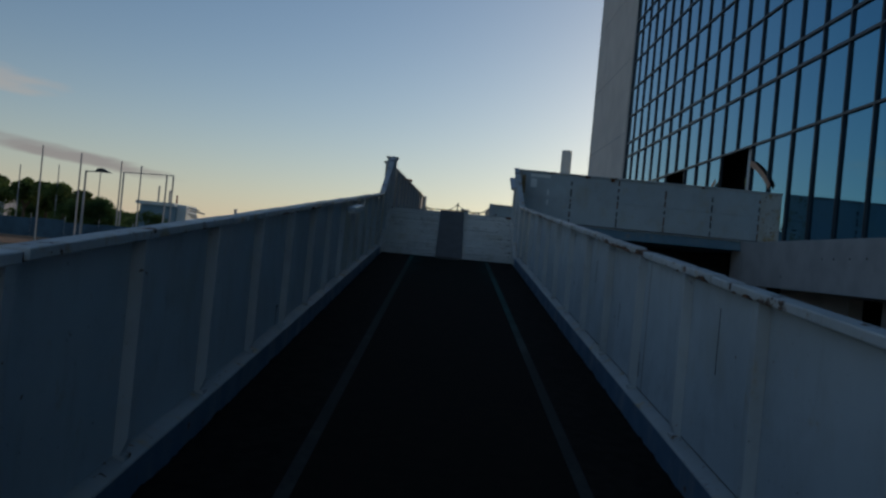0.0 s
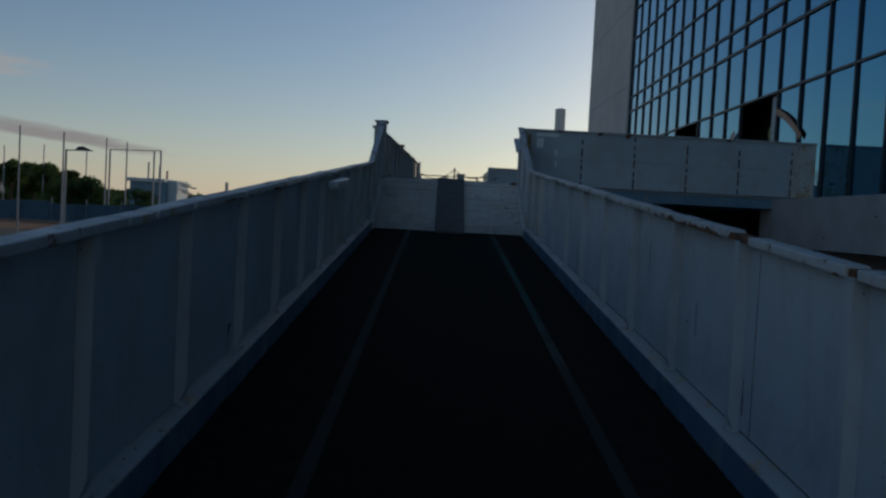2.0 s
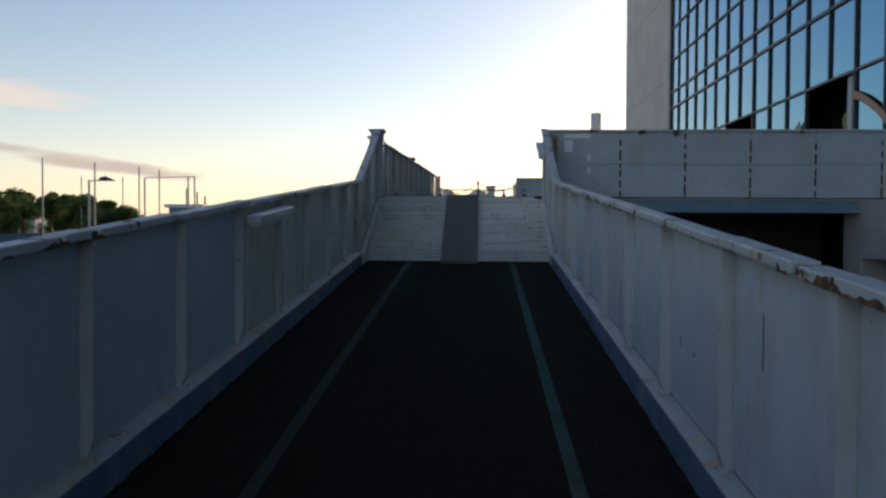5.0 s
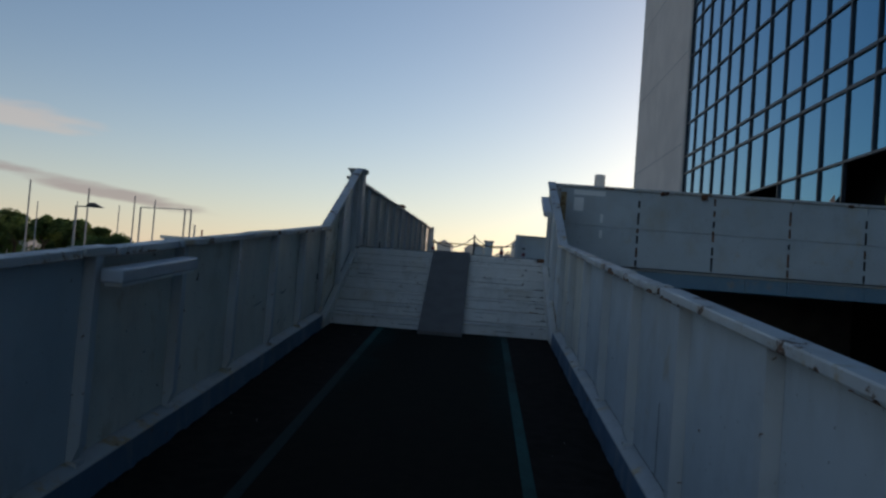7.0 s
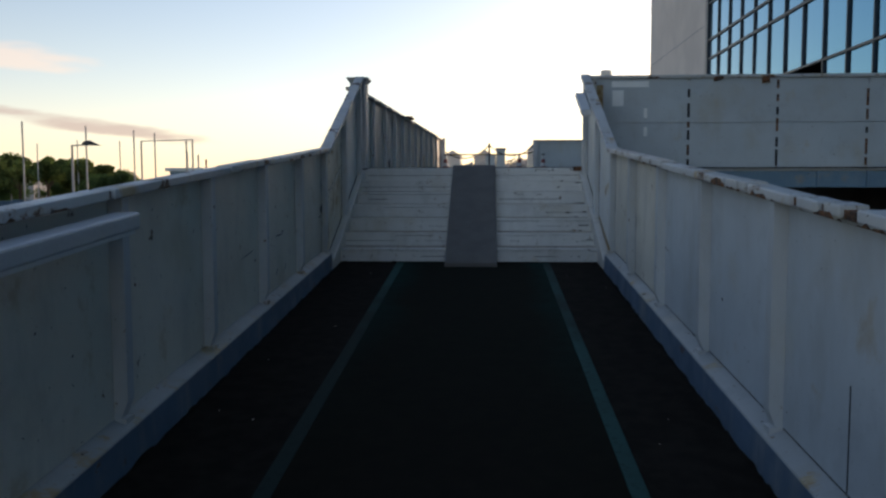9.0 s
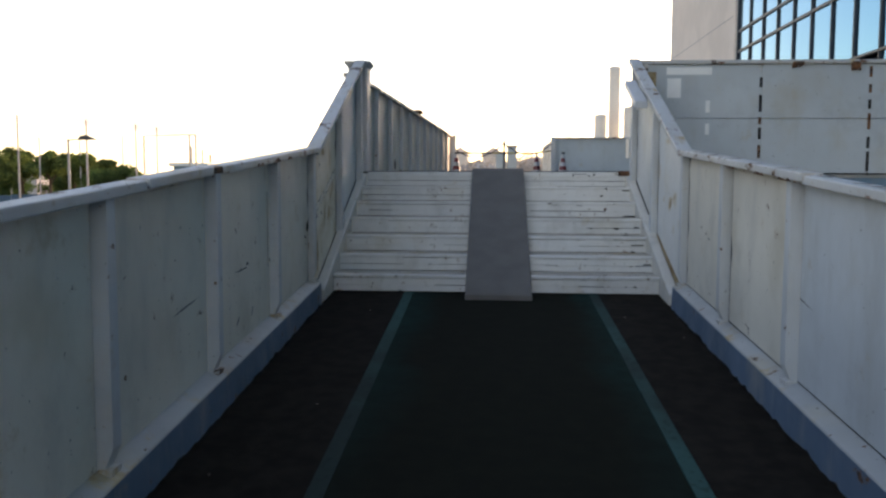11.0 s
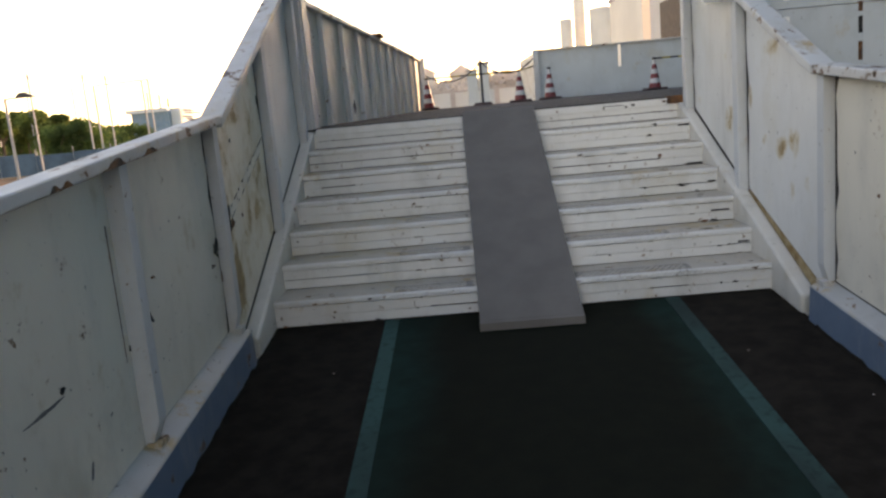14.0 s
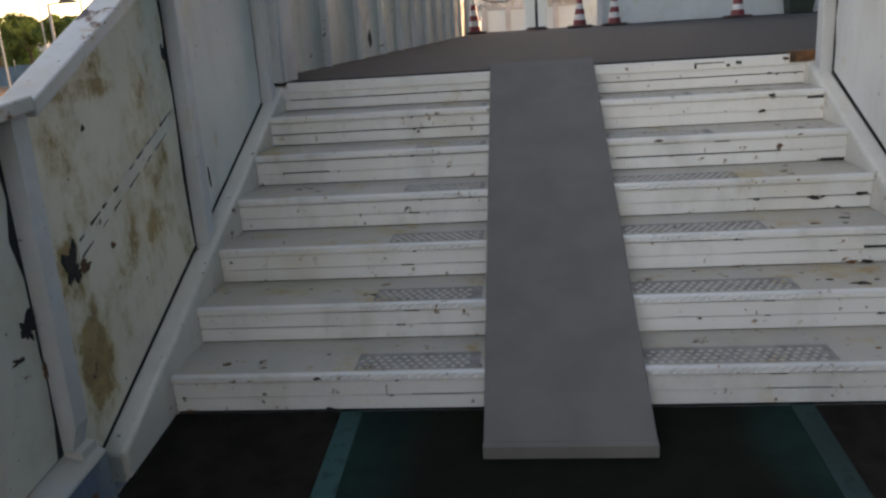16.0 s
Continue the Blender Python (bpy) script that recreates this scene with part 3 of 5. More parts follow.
def stair_wall(name, s):
    wall = thing(name, "stained white steel parapet rising beside the steps", "parapet", kind="structure")

    def xs(a, b):
        return (a, b) if s > 0 else (-b, -a)

    def foot(y):
        return 1.6 + max(0.0, y - 18.0) * RISE / TREAD * 1.0 if y > 18 else fz(y)
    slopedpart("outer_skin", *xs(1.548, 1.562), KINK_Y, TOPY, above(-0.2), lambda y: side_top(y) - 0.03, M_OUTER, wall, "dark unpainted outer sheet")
    slopedpart("backing", *xs(1.5395, 1.547), KINK_Y, TOPY, above(0.0), lambda y: side_top(y) - 0.04, M_DARK, wall)
    lo = lambda y: 1.24 + (y - 17.62) * 0.46
    hi = lambda y: 1.795 + (y - 17.9) * 0.44
    for a, b, mat in ((17.492, 18.605, M_RUSTED_LEFT if s < 0 else M_RUSTED_RIGHT), (18.70, 19.755, M_STAIR_OLD), (19.845, 19.925, M_STAIR_OLD)):
        ragged_sheet("sheet", s, a, b, lambda y: hi(y) + (0.075 - (y - 17.53) * 0.06 if s > 0 and a < 18 else 0.004), lambda y: side_top(y) - 0.05, 0.03, int(a * 10) + s, mat, wall)
    for y in (18.655, 19.80):
        slopedpart("post", *xs(1.475, 1.5385), y - 0.042, y + 0.042, lambda q: hi(y) - 0.06, lambda q: side_top(q) - 0.05, M_POST, wall, bevel=0.006)
    # sloped stringer plate over the ends of the steps
    if s > 0:
        slopedpart("bare_strip", 1.5355, 1.539, 17.53, 18.60, lambda y: hi(y) - 0.03, lambda y: hi(y) + 0.07 - (y - 17.53) * 0.06, M_OCHRE, wall, "bare ochre primer strip")
    bm = bmesh.new()
    sloped(bm, *xs(1.445, 1.534), 17.60, 19.93, lo, hi, 0.016)
    part("stringer", bm, M_STRINGER, wall, "pale stained stringer plate")
    sloped_cover = bmesh.new()
    sloped(sloped_cover, *xs(1.455, 1.572), KINK_Y + 0.002, TOPY, lambda y: side_top(y) - 0.052, side_top, 0.007)
    part("rail_cover", sloped_cover, M_RAIL, wall)
    return wall


wall_sl = stair_wall("wall_stairs_left", -1)
wall_sr = stair_wall("wall_stairs_right", 1)
for i, (y, z, r, tall) in enumerate(((17.66, 2.30, 0.05, 1.6), (18.56, 2.93, 0.014, 2.4), (17.86, 2.72, 0.012, 1.0), (18.86, 2.36, 0.014, 2.6), (18.80, 2.55, 0.012, 2.2))):
    blotch("rust_hole", -1, y, z, r, 40 + i, M_DARK, wall_sl, "torn rust hole", 0.004, tall)
for i, (y, z, r, tall) in enumerate(((7.70, 1.07, 0.036, 0.9), (17.37, 2.20, 0.045, 1.2), (16.47, 2.09, 0.03, 0.8), (16.26, 2.04, 0.012, 1.0), (15.76, 2.066, 0.02, 0.6))):
    blotch("rust_hole", -1, y, z, r, 100 + i, M_DARK, wall_left, "torn rust hole", 0.004, tall)
# thin rust cracks down the right wall's sheets
for i, (y, z0, z1) in enumerate(((4.90, 1.17, 1.55), (8.65, 1.55, 1.78), (7.45, 1.2, 1.42), (10.0, 1.45, 1.52), (12.0, 1.3, 1.7))):
    bm = bmesh.new()
    box(bm, 1.5332, 1.5346, y - 0.004, y + 0.004, z0, z1)
    part("crack", bm, M_DARK, wall_right, "thin dark crack")
# diagonal weld seam on the rusted panel
bm = bmesh.new()
hexa(bm, [(-1.5345, 17.70, 2.31), (-1.5315, 17.70, 2.31), (-1.5315, 18.58, 2.66), (-1.5345, 18.58, 2.66), (-1.5345, 17.70, 2.37), (-1.5315, 17.70, 2.37), (-1.5315, 18.58, 2.715), (-1.5345, 18.58, 2.715)])
part("weld_strip", bm, M_PAINT_OLD_LIT, wall_sl, "diagonal welded strip")

# torn paint and rust on the ends of the treads, and chips along the risers
rng = random.Random(31)
steps_made = list(stairs.children)
for i in range(7):
    y, z = 18.0 + i * TREAD, 1.6 + (i + 1) * RISE
    for q in range(13):
        x = rng.choice((rng.uniform(1.1, 1.42), rng.uniform(-1.42, 1.4)))
        r = rng.uniform(0.003, 0.016) if q > 2 else rng.uniform(0.008, 0.024)
        cy = y - 0.004 if q % 2 else y + rng.uniform(0.05, 0.2)
        bm = bmesh.new()
        n = 14
        ring = []
        for e in range(n):
            d = r * rng.uniform(0.35, 1.2)
            ring.append((d * math.cos(6.283 * e / n) * 1.5, d * math.sin(6.283 * e / n)))
        if q % 2:
            zz = z - rng.choice((0.12, 0.22, 0.6, 0.62, 0.64, 0.95)) * RISE
            lowv = [bm.verts.new((x + u, y + 0.004, zz + v * 0.6)) for u, v in ring]
            topv = [bm.verts.new((x + u, y - 0.012 if zz > z - 0.03 else y + 0.0015, zz + v * 0.6)) for u, v in ring]
        elif i < 6:
            lowv = [bm.verts.new((x + u, cy + v, z - 0.002)) for u, v in ring]
            topv = [bm.verts.new((x + u, cy + v, z + 0.0012)) for u, v in ring]
        else:
            bm.free()
            continue
        bm.faces.new(lowv[::-1])
        bm.faces.new(topv)
        for e in range(n):
            bm.faces.new((lowv[e], lowv[(e + 1) % n], topv[(e + 1) % n], topv[e]))
        part("rust_chip", bm, rng.choice((M_DARK, M_DARK, M_DARK, M_RUST)), steps_made[i], "dark chipped rust spot")

# ragged black edge where the walkway meets the kerbs
for s in (-1, 1):
    vs, fs = [], []
    n = 420
    for i in range(n + 1):
        y = -4.0 + 21.4 * i / n
        h = 0.010 + 0.028 * max(0.0, noise.noise((y * 3.1, s * 7.0, 0))) + 0.022 * noise.noise((y * 13.0, s, 2)) + 0.008 * noise.noise((y * 41.0, s, 5))
        vs += [(s * 1.425, y, fz(y) - 0.004), (s * 1.425, y, fz(y) + 0.003), (s * 1.4385, y, fz(y) + max(0.004, h)), (s * 1.4395, y, fz(y) - 0.004)]
    for i in range(n):
        for e in range(3):
            q = (4 * i + e, 4 * i + 4 + e, 4 * i + 5 + e, 4 * i + 1 + e)
            fs.append(q if s < 0 else q[::-1])
    obj("tar_edge", mesh_of("tar_edge", vs, fs, M_MAT), ramp, "ragged black edge along the kerb")

# ragged rust eaten into the inner edge of the box rails
def rust_edge(s, y0, y1, rail, parent, seed, amount):
    vs, fs = [], []
    n = int((y1 - y0) / 0.012)
    for i in range(n + 1):
        y = y0 + (y1 - y0) * i / n
        h = max(0.0, noise.noise((y * 5.0, seed, 0.3)) * 0.05 + noise.noise((y * 21.0, seed, 1.3)) * 0.025 + amount)
        zb = fz(y) + rail - 0.049
        vs += [(s * 1.4535, y, zb), (s * 1.4535, y, zb + min(h, 0.042) + 0.0005), (s * 1.456, y, zb + min(h, 0.042) + 0.0005), (s * 1.456, y, zb)]
    for i in range(n):
        for e in range(4):
            fs.append((4 * i + e, 4 * i + (e + 1) % 4, 4 * i + 4 + (e + 1) % 4, 4 * i + 4 + e))
    obj("rust_edge", mesh_of("rust_edge", vs, fs, M_RUST), parent, "rust eaten into the rail edge")


for y0, y1, amount in ((4.2, 5.6, 0.0), (6.85, 8.3, 0.010), (8.3, 9.6, -0.008), (11.3, 13.6, 0.004), (14.5, 16.2, -0.008)):
    rust_edge(1, y0, y1, 1.287, wall_right, y0, amount)
for y0, y1, amount in ((7.2, 9.3, -0.006), (11.2, 12.7, -0.004), (14.2, 14.98, -0.004), (15.18, 16.6, -0.006)):
    rust_edge(-1, y0, y1, 1.306, wall_left, y0, amount)

# rust that bleeds down beside some posts
for s, y, z0, z1, w, seed, wall in ((-1, 7.70, 0.90, 1.05, 0.014, 2, wall_left), (1, 6.48, 0.75, 1.78, 0.006, 3, wall_right), (1, 6.60, 0.9, 1.1, 0.012, 4, wall_right), (-1, 17.46, 1.9, 2.75, 0.010, 6, wall_left), (-1, 16.22, 2.0, 2.5, 0.006, 7, wall_left), (1, 17.46, 1.85, 2.7, 0.007, 8, wall_right)):
    n = 40
    vs, fs = [], []
    for i in range(n + 1):
        z = z0 + (z1 - z0) * i / n
        r = max(0.0008, w * (0.6 + 1.1 * noise.noise((z * 9, seed, 0)) + 0.5 * noise.noise((z * 40, seed, 5))))
        vs += [(s * 1.5336, y - r, z), (s * 1.5336, y + r * 0.6, z), (s * 1.5352, y + r * 0.6, z), (s * 1.5352, y - r, z)]
    for i in range(n):
        for e in range(4):
            fs.append((4 * i + e, 4 * i + (e + 1) % 4, 4 * i + 4 + (e + 1) % 4, 4 * i + 4 + e))
    obj("rust_run", mesh_of("rust_run", vs, fs, M_RUST), wall, "thin rust run beside the post")

# broken dark joints along both edges of the welded strip
rng = random.Random(12)
for low_z in (2.312, 2.366):
    f = 0.02
    while f < 0.95:
        g = min(f + rng.uniform(0.03, 0.16), 0.98)
        t0 = rng.uniform(0.002, 0.006)
        p = [(17.70 + 0.88 * q, low_z + 0.347 * q) for q in (f, g)]
        bm = bmesh.new()
        hexa(bm, [(-1.5338, p[0][0], p[0][1] - t0), (-1.5308, p[0][0], p[0][1] - t0), (-1.5308, p[1][0], p[1][1] - t0 * 0.4), (-1.5338, p[1][0], p[1][1] - t0 * 0.4),
                  (-1.5338, p[0][0], p[0][1] + t0), (-1.5308, p[0][0], p[0][1] + t0), (-1.5308, p[1][0], p[1][1] + t0 * 0.4), (-1.5338, p[1][0], p[1][1] + t0 * 0.4)])
        part("weld_crack", bm, M_DARK, wall_sl, "dark crack along the weld")
        f = g + rng.uniform(0.02, 0.12)
for i, (s, y, z, r, tall, wall) in enumerate(((-1, 17.72, 2.28, 0.035, 0.8, wall_sl), (-1, 17.30, 2.13, 0.03, 0.35, wall_left), (-1, 17.42, 2.06, 0.025, 1.6, wall_left), (-1, 17.92, 2.30, 0.022, 0.6, wall_sl), (1, 17.46, 2.24, 0.018, 1.8, wall_right), (1, 17.0, 2.25, 0.016, 0.5, wall_right), (1, 16.28, 2.05, 0.014, 1.5, wall_right))):
    blotch("rust_patch", s, y, z, r, 200 + i, M_RUST, wall, "brown rust patch", 0.0032, tall)

# ---------------------------------------------------------------- upper deck
deck = thing("deck", "dark grey asphalt deck at the head of the stairs", "deck", kind="structure")
boxed("deck_slab", (-2.3, 8.1, 20.06, 33.6, DECK - 0.22, DECK - 0.01), M_BEAM, deck)
boxed("deck_surface", (-1.7, 8.1, 19.935, 33.6, DECK - 0.012, DECK + 0.004), M_DECK, deck, "dark asphalt surface")
boxed("deck_edge", (-1.41, 1.55, 19.905, 19.934, DECK - 0.14, DECK + 0.012), M_DECK, deck)
boxed("edge_block", (1.36, 1.52, 19.87, 19.904, DECK - 0.04, DECK + 0.018), M_RUST, deck, "rusted corner block")


def wx(y):
    return -1.64 + 0.048 * (y - 21.0)


# left deck wall with upright ribs
wall_deck = thing("wall_deck_left", "tall grey-white steel deck parapet with upright ribs", "parapet", kind="structure")
RIBS = [20.65, 21.66, 22.72, 23.72, 24.68, 25.62, 26.58, 27.52, 28.5, 29.5, 30.6, 31.8]
ZT = 3.85
for a, b in zip([20.25] + RIBS, RIBS + [32.05]):
    if b - a < 0.3:
        continue
    bm = bmesh.new()
    hexa(bm, [(wx(a) - 0.05, a, DECK - 0.2), (wx(a), a, DECK - 0.2), (wx(b), b, DECK - 0.2), (wx(b) - 0.05, b, DECK - 0.2),
              (wx(a) - 0.05, a, ZT - 0.05), (wx(a), a, ZT - 0.05), (wx(b), b, ZT - 0.05), (wx(b) - 0.05, b, ZT - 0.05)])
    part("sheet", bm, M_PAINT_OLD_LIT, wall_deck)
for y in RIBS:
    boxed("rib", (wx(y) + 0.001, wx(y) + 0.055, y - 0.03, y + 0.03, DECK + 0.004, ZT - 0.05), M_POST, wall_deck)
a, b = 20.25, 32.05
bm = bmesh.new()
hexa(bm, [(wx(a) - 0.09, a, ZT - 0.048), (wx(a) + 0.06, a, ZT - 0.048), (wx(b) + 0.06, b, ZT - 0.048), (wx(b) - 0.09, b, ZT - 0.048),
          (wx(a) - 0.09, a, ZT), (wx(a) + 0.06, a, ZT), (wx(b) + 0.06, b, ZT), (wx(b) - 0.09, b, ZT)], 0.006)
part("rail_cover", bm, M_RAIL, wall_deck)
boxed("end_post", (wx(32) - 0.1, wx(32) + 0.12, 32.06, 32.2, DECK + 0.004, ZT + 0.02), M_POST, wall_deck)
boxed("bent_cover", (wx(25.4) - 0.06, wx(25.4) + 0.13, 25.2, 25.75, ZT + 0.002, ZT + 0.035), M_RUST, wall_deck, "buckled rusty rail cover")
for y, seed in ((23.28, 3), (24.80, 8)):
    rng = random.Random(seed)
    ring = [(y + 0.10 * rng.uniform(0.5, 1.0) * math.cos(q * 0.5236), DECK + 0.17 + 0.09 * rng.uniform(0.6, 1.1) * math.sin(q * 0.5236)) for q in range(12)]
    bm = bmesh.new()
    f_ = [bm.verts.new((wx(u) + 0.004, u, v)) for u, v in ring]
    g_ = [bm.verts.new((wx(u) - 0.001, u, v)) for u, v in ring]
    bm.faces.new(f_)
    bm.faces.new(g_[::-1])
    for q in range(12):
        bm.faces.new((f_[q], f_[(q + 1) % 12], g_[(q + 1) % 12], g_[q]))
    part("hole", bm, M_DARK, wall_deck, "dark torn rust hole")

# square pillar at the head of the left wall
pillar = thing("pillar", "square white pillar with a flared cap at the stair head", "pillar", kind="structure")
boxed("shaft", (-1.665, -1.445, 20.0, 20.24, GROUND, 3.87), M_POST, pillar, bevel=0.008)
bm = bmesh.new()
hexa(bm, [(-1.665, 20.0, 3.871), (-1.445, 20.0, 3.871), (-1.445, 20.24, 3.871), (-1.665, 20.24, 3.871),
          (-1.70, 19.96, 3.92), (-1.41, 19.96, 3.92), (-1.41, 20.28, 3.92), (-1.70, 20.28, 3.92)])
cap = part("cap", bm, M_POST, pillar)
boxed("cap_plate", (-1.70, -1.41, 19.96, 20.28, 3.921, 3.94), M_RAIL, cap)
boxed("brace", (-1.50, -1.455, 19.935, 19.99, DECK, 3.90), M_POST, pillar)

# parapet of the bridge that crosses to the building, facing the ramp
wall_bridge = thing("wall_bridge", "pale blue steel bridge parapet with rusted joints", "parapet", kind="structure")
PX = [1.60, 2.89, 4.05, 5.21, 6.36, 7.52, 8.06]
PTOP, PLOW, PMID = 3.905, 2.675, 3.295
for i, (a, b) in enumerate(zip(PX, PX[1:])):
    mat, lab = (M_PALE, "") if i < 5 else (M_RUSTED, "rust-yellowed end panel")
    boxed("panel", (a + 0.018, b - 0.018, 19.95, 19.98, PMID + 0.004, PTOP - 0.025), mat, wall_bridge, lab)
    boxed("panel", (a + 0.018, b - 0.018, 19.95, 19.98, PLOW, PMID - 0.004), mat, wall_bridge, lab)
    rng = random.Random(i)
    z = PLOW + 0.05
    while i and z < PTOP - 0.15:
        h = rng.uniform(0.07, 0.22)
        boxed("rust_strip", (a - 0.017, a + 0.017, 19.953, 19.976, z, min(z + h, PTOP - 0.05)), rng.choice((M_DARK, M_RUST, M_RUST)), wall_bridge)
        z += h
        h = rng.uniform(0.03, 0.10)
        boxed("joint_cover", (a - 0.017, a + 0.017, 19.951, 19.976, z, min(z + h, PTOP - 0.05)), M_PALE, wall_bridge)
        z += h
boxed("backing", (1.60, 8.06, 19.985, 20.05, PLOW - 0.02, PTOP - 0.03), M_PAINT, wall_bridge)
bm = bmesh.new()
box(bm, 1.50, 8.06, 19.915, 20.07, PTOP - 0.022, PTOP + 0.02, 0.006)
part("top_rail", bm, M_RAIL, wall_bridge)
boxed("corner_post", (1.56, 1.66, 19.90, 19.948, DECK - 0.3, PTOP - 0.024), M_STRINGER, wall_bridge, "rusty corner post")
boxed("bare_patch", (1.67, 1.76, 19.946, 19.9495, 3.36, 3.80), M_OCHRE, wall_bridge, "ochre rusted patch by the corner")
for dims in ((1.87, 2.36, 3.77, 3.85), (1.88, 2.03, 3.52, 3.73), (2.30, 2.345, 3.36, 3.49), (2.30, 2.345, 3.12, 3.24)):
    boxed("paint_patch", (dims[0], dims[1], 19.946, 19.9495, dims[2], dims[3]), M_PATCH, wall_bridge, "fresh white paint patch")
boxed("edge_beam", (1.62, 7.15, 19.985, 20.055, 2.455, 2.65), M_BEAM, wall_bridge, "blue-grey steel edge beam")
boxed("beam_flange", (1.62, 7.15, 19.93, 20.10, 2.435, 2.454), M_BEAM, wall_bridge)
for x in (2.9, 4.6, 5.25, 6.4):
    boxed("beam_stiffener", (x - 0.012, x + 0.012, 19.945, 19.984, 2.456, 2.649), M_BEAM, wall_bridge)

# far parapet of the deck
wall_far = thing("wall_far", "pale blue steel parapet across the far side of the deck", "parapet", kind="structure")
boxed("panel", (3.674, 3.746, 33.5, 33.54, DECK + 0.005, 3.33), M_PALE, wall_far)
for a, b in ((1.72, 2.95), (2.95, 3.674), (3.746, 5.35), (5.35, 6.55), (6.55, 8.1)):
    boxed("panel", (a + 0.0005, b - 0.0005, 33.5, 33.54, DECK + 0.005, 3.86), M_PALE, wall_far)
boxed("top_rail", (1.66, 8.1, 33.44, 33.6, 3.861, 3.90), M_RAIL, wall_far)
boxed("return_panel", (1.68, 1.715, 33.62, 38.5, DECK - 0.5, 3.86), M_RAIL, wall_far, "sun-struck return panel")
boxed("end_post", (1.60, 1.73, 33.36, 33.49, DECK + 0.004, 3.90), M_POST, wall_far)

# slanted lamp boxes on the parapets


def wall_lamp(name, s, y0, y1, low, label):
    lamp = thing(name, label, "wall lamp")
    bm = bmesh.new()
    x0, x1 = (1.33, 1.45) if s > 0 else (-1.45, -1.33)
    sloped(bm, x0, x1, y0, y1, lambda y: low(y) - 0.075, low, 0.012)
    housing = part("housing", bm, M_LAMP, lamp)
    slopedpart("diffuser", x0 + 0.015, x1 - 0.015, y0 + 0.03, y1 - 0.03, lambda y: low(y) - 0.092, lambda y: low(y) - 0.076, M_PATCH, housing)
    slopedpart("bracket", *((1.451, 1.534) if s > 0 else (-1.534, -1.451)), (y0 + y1) / 2 - 0.05, (y0 + y1) / 2 + 0.05, lambda y: low(y) - 0.07, lambda y: low(y) - 0.03, M_POST, lamp)
    return lamp


wall_lamp("wall_lamp", -1, 11.45, 12.53, above(1.205), "white lamp box fixed under the parapet rail")
wall_lamp("wall_lamp", 1, 18.75, 19.42, lambda y: 3.24 + (y - 18.6) * 0.42 + 0.06, "white lamp box on the stair parapet")

# ---------------------------------------------------------------- glass building
FXX = 8.12
building = thing("office_building", "tall office building with blue mirror-glass curtain wall", "building")
TR = [2.72, 5.45, 7.04, 7.70, 8.98, 10.27, 11.60, 12.90, 13.58, 14.87, 16.15, 17.45, 18.75, 19.42, 20.7, 22.0, 23.3, 24.6, 25.27]
BAY = 1.2475
MU = [38.56 - BAY * i for i in range(41)]
OPEN = [(22.34, 24.84), (28.58, 31.08)]


def is_open(a, b):
    return any(a > o[0] - 0.5 and b < o[1] + 0.5 for o in OPEN)


pane_meshes = {}
rng = random.Random(3)
far_v, far_f = [], []
for j, (z0, z1) in enumerate(zip(TR, TR[1:])):
    w, h = BAY / 2, (z1 - z0) / 2
    corners = [(0, -w, -h), (0, w, -h), (0, w, h), (0, -w, h), (0.02, -w, -h), (0.02, w, -h), (0.02, w, h), (0.02, -w, h)]
    pane_meshes[j] = mesh_of("pane", corners, QUADS, M_GLASS)
    for i in range(len(MU) - 1):
        b, a = MU[i], MU[i + 1]
        if j == 0 and is_open(a, b):
            continue
        m = pose(FXX + 0.02, (a + b) / 2, (z0 + z1) / 2, 0, rng.uniform(-0.25, 0.25), rng.uniform(-0.25, 0.25))
        if i < 21 and j < 14:
            obj("pane", pane_meshes[j], building).matrix_basis = m
        else:
            n = len(far_v)
            far_v += [m @ Vector(c) for c in corners]
            far_f += [tuple(n + q for q in f) for f in QUADS]
tagged(obj("upper_panes", mesh_of("upper_panes", far_v, far_f, M_GLASS), building), kind="stuff")
for y in MU:
    crossing = any(o[0] + 0.3 < y < o[1] - 0.3 for o in OPEN)
    boxed("mullion", (FXX - 0.035, FXX + 0.06, y - 0.024, y + 0.024, 5.42 if crossing else 2.72, 25.27), M_MULLION, building)
for j, z in enumerate(TR[1:]):
    boxed("transom", (FXX - 0.03, FXX + 0.06, MU[-1], MU[0], z - (0.028 if z not in (7.04, 7.70) else 0.045), z + 0.028), M_MULLION, building)
# near-black block paints the unlit interior behind the openings
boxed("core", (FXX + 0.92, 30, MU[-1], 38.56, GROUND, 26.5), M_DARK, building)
boxed("roof", (FXX - 0.05, 30, MU[-1], 42.0, 26.5, 26.8), M_CONCRETE, building)
boxed("tower", (8.10, 30.0, 38.66, 48.7, GROUND, 34.0), M_TOWER, building, "pale rendered service tower")
boxed("shutter", (8.075, 8.0985, 43.7, 46.95, 2.0, 6.0), M_BROWN, building, "brown shutter door in the tower")
boxed("shutter_frame", (8.07, 8.0985, 46.951, 47.35, 2.0, 6.25), M_TOWER, building)
boxed("corner_fin", (8.02, 8.40, 38.59, 38.80, GROUND, 34.0), M_TOWER, building)
for i in range(8):
    boxed("tower_joint", (8.092, 8.0995, 38.81, 48.7, 4.6 + 3.7 * i, 4.63 + 3.7 * i), M_CONCRETE, building)
for o in OPEN:
    boxed("opening_jamb", (FXX, FXX + 0.9, o[0] + 0.0, o[0] + 0.06, 2.72, 5.40), M_MULLION, building)
boxed("pale_column", (FXX + 0.1, FXX + 0.35, 22.72, 22.92, 2.72, 5.40), M_SHIP, building)
bm = bmesh.new()
